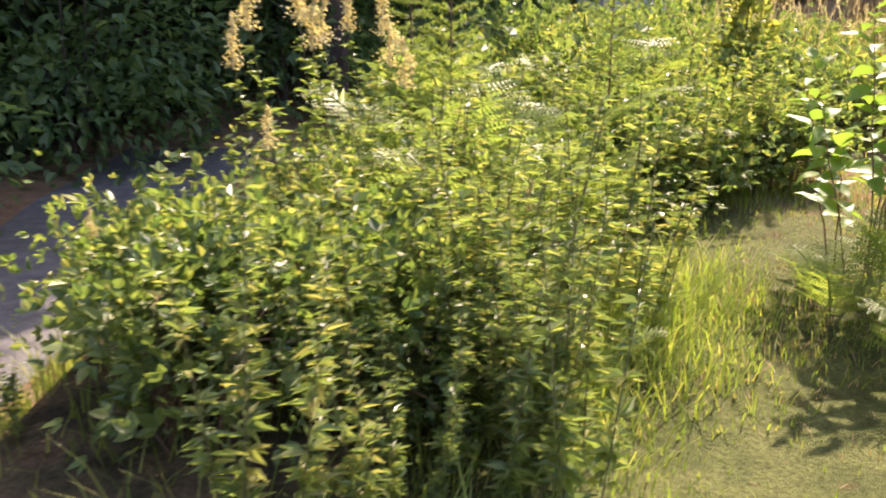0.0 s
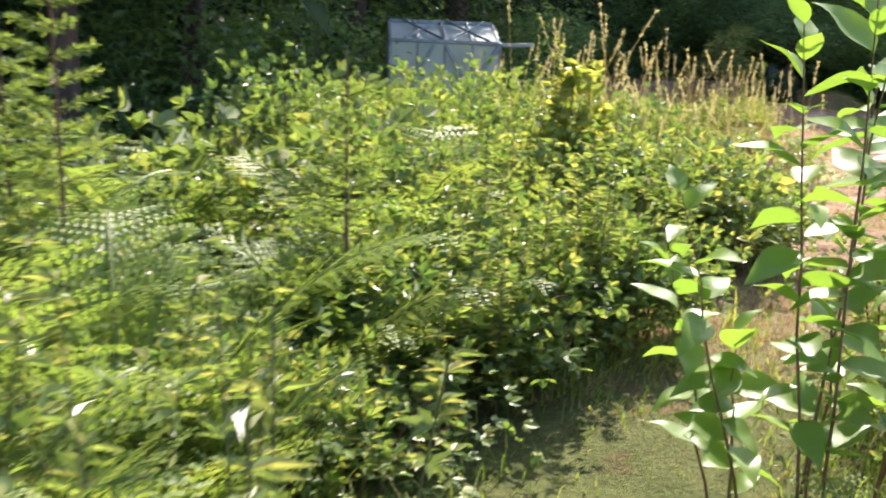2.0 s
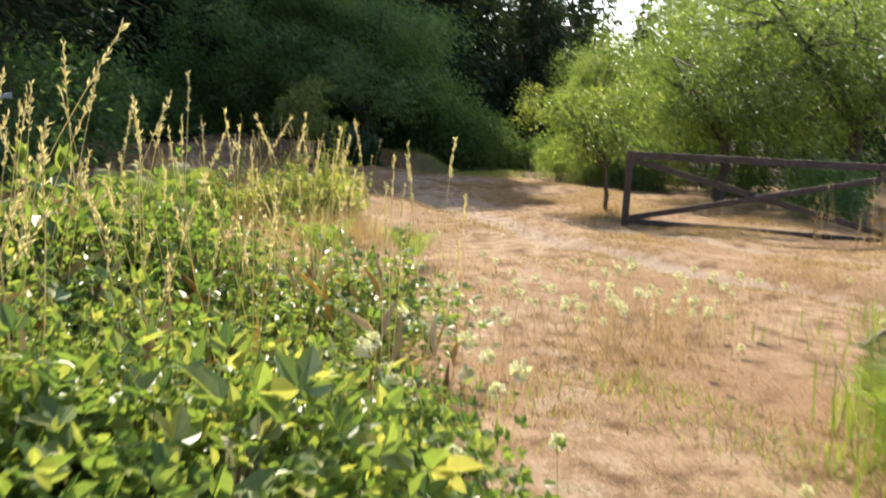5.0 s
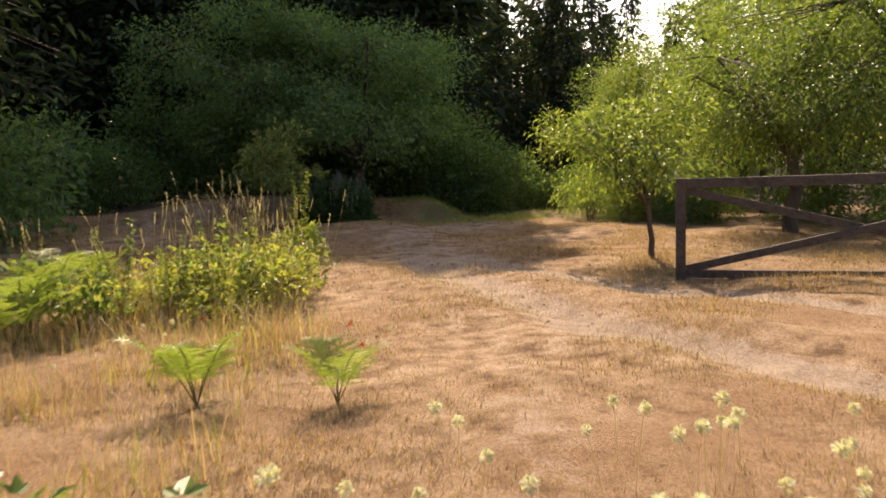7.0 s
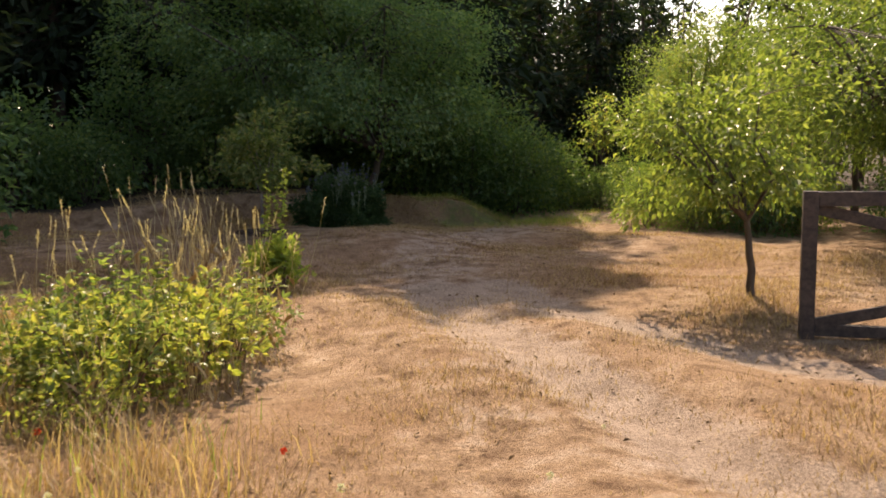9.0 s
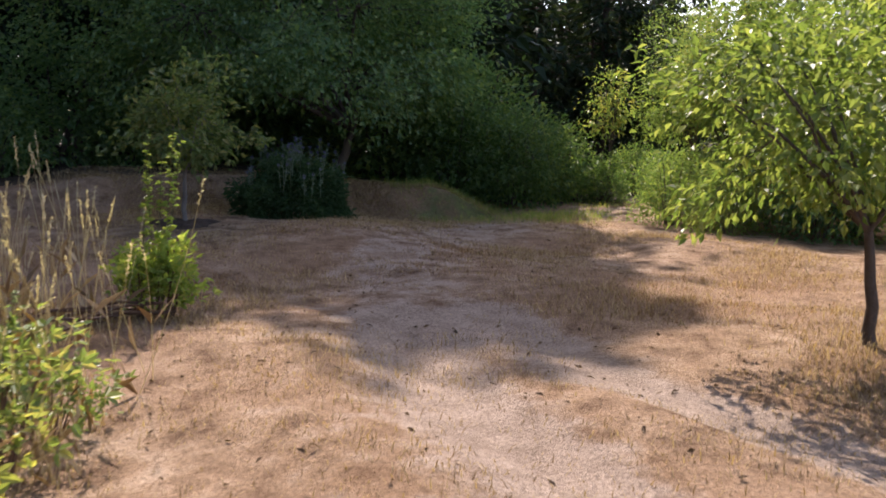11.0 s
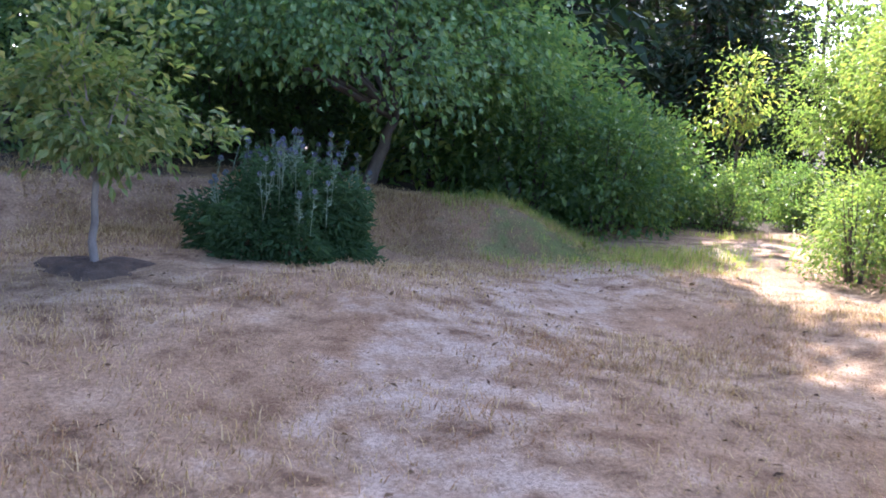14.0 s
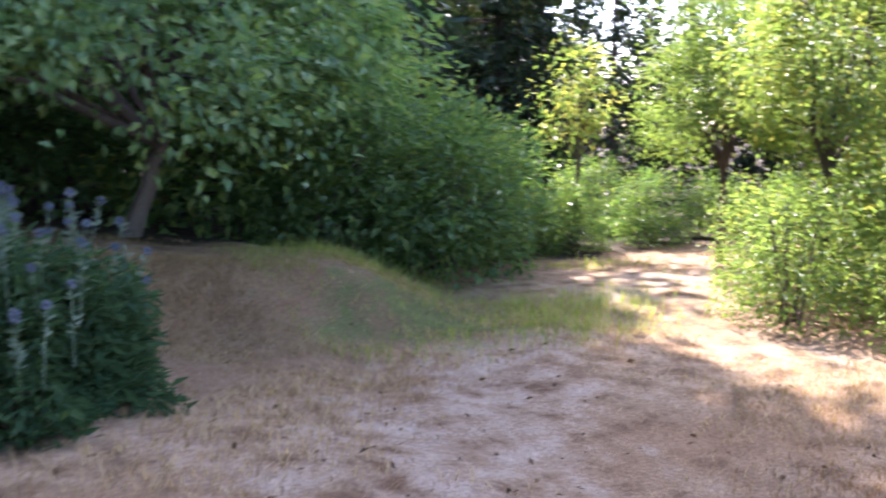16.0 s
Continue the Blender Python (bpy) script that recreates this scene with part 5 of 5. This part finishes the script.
grass("bank_dry_grass", "mown grass on the low bank", 36000, (8.5, 16.5, 24.0, 28.4), M_STRAW, 0.015, 0.06, 0.006, 9, lambda x, y: 0.9 + 0 * x, 1.6)

def litter(n, region, seed):
    rng = np.random.default_rng(seed)
    x, y = rng.uniform(region[0], region[1], n), rng.uniform(region[2], region[3], n)
    base = np.stack([x, y, ground_z(x, y) + 0.006], 1)
    a = rng.uniform(0, 6.28, n)
    ob = Batch()
    ob.add(*kites(base, np.stack([np.cos(a), np.sin(a), rng.uniform(0, 0.5, n)], 1), unit(np.array([0, 0, 1.0]) + 0.4 * rng.normal(size=(n, 3))), rng.uniform(0.02, 0.06, n), rng.uniform(0.012, 0.03, n)))
    return tagged(ob.make("leaf_litter", M_LITTER), "scattered dead leaves on the dry ground", "leaf litter", kind="stuff")
litter(1500, (7, 16, 14, 27), 3)
right_brambles = [(2.75, 2.6, 1.0), (3.1, 3.0, 1.1), (2.9, 1.9, 1.1), (3.4, 3.8, 1.1), (3.2, 2.3, 1.2), (2.85, 1.2, 1.0), (3.7, 3.2, 1.2), (3.3, 4.5, 0.9), (6.0, 5.7, 1.0), (7.2, 5.8, 1.2), (5.2, 4.6, 1.1), (8.6, 7.2, 1.1), (2.6, 0.4, 1.0), (4.2, 4.4, 1.0), (9.4, 8.3, 1.0)]
spread([copy_thing(brambles[0], Matrix.Identity(4)), copy_thing(brambles[1], Matrix.Identity(4))], right_brambles, rngb, 0.9, 1.1)
grass("path_edge_grass", "tall fresh grass at the path edge", 5500, (-0.4, 2.6, 0.4, 5.0), M_GRASS, 0.1, 0.26, 0.006, 16, lambda x, y: np.exp(-((x - np.interp(y, [p[1] for p in LEFT_EDGE], [p[0] for p in LEFT_EDGE]) - 0.05) / 0.22) ** 2), 1.0)
M_RUSTGRASS = leaf_mat("rusty_dry_grass", G((0.0, (0.14, 0.065, 0.03)), (0.6, (0.3, 0.16, 0.08)), (1.0, (0.42, 0.27, 0.15))), 0.6, 0.3, 0.2)
def tufts(x, y):
    d = 0 * x
    for a, b, r in ((11.5, 20.5, 0.3), (12.3, 21.7, 0.45), (9.7, 20.9, 0.3), (13.6, 20.0, 0.5), (10.9, 22.6, 0.3), (14.3, 21.6, 0.5), (12.9, 18.2, 0.5), (10.2, 19.0, 0.25), (14.2, 18.6, 0.6)):
        d = np.maximum(d, np.exp(-((x - a) ** 2 + (y - b) ** 2) / r ** 2))
    return d
grass("rusty_tuft_grass", "scruffy rust-brown grass tufts on the mown ground", 90000, (9.0, 15.5, 17.0, 23.5), M_RUSTGRASS, 0.025, 0.075, 0.005, 17, tufts, 2.0)
grass("scarp_grass", "ragged pale grass hanging over the low bank", 30000, (9.5, 15.6, 25.0, 26.5), M_STRAW, 0.03, 0.09, 0.006, 18, lambda x, y: 0.8 + 0 * x, 2.2)
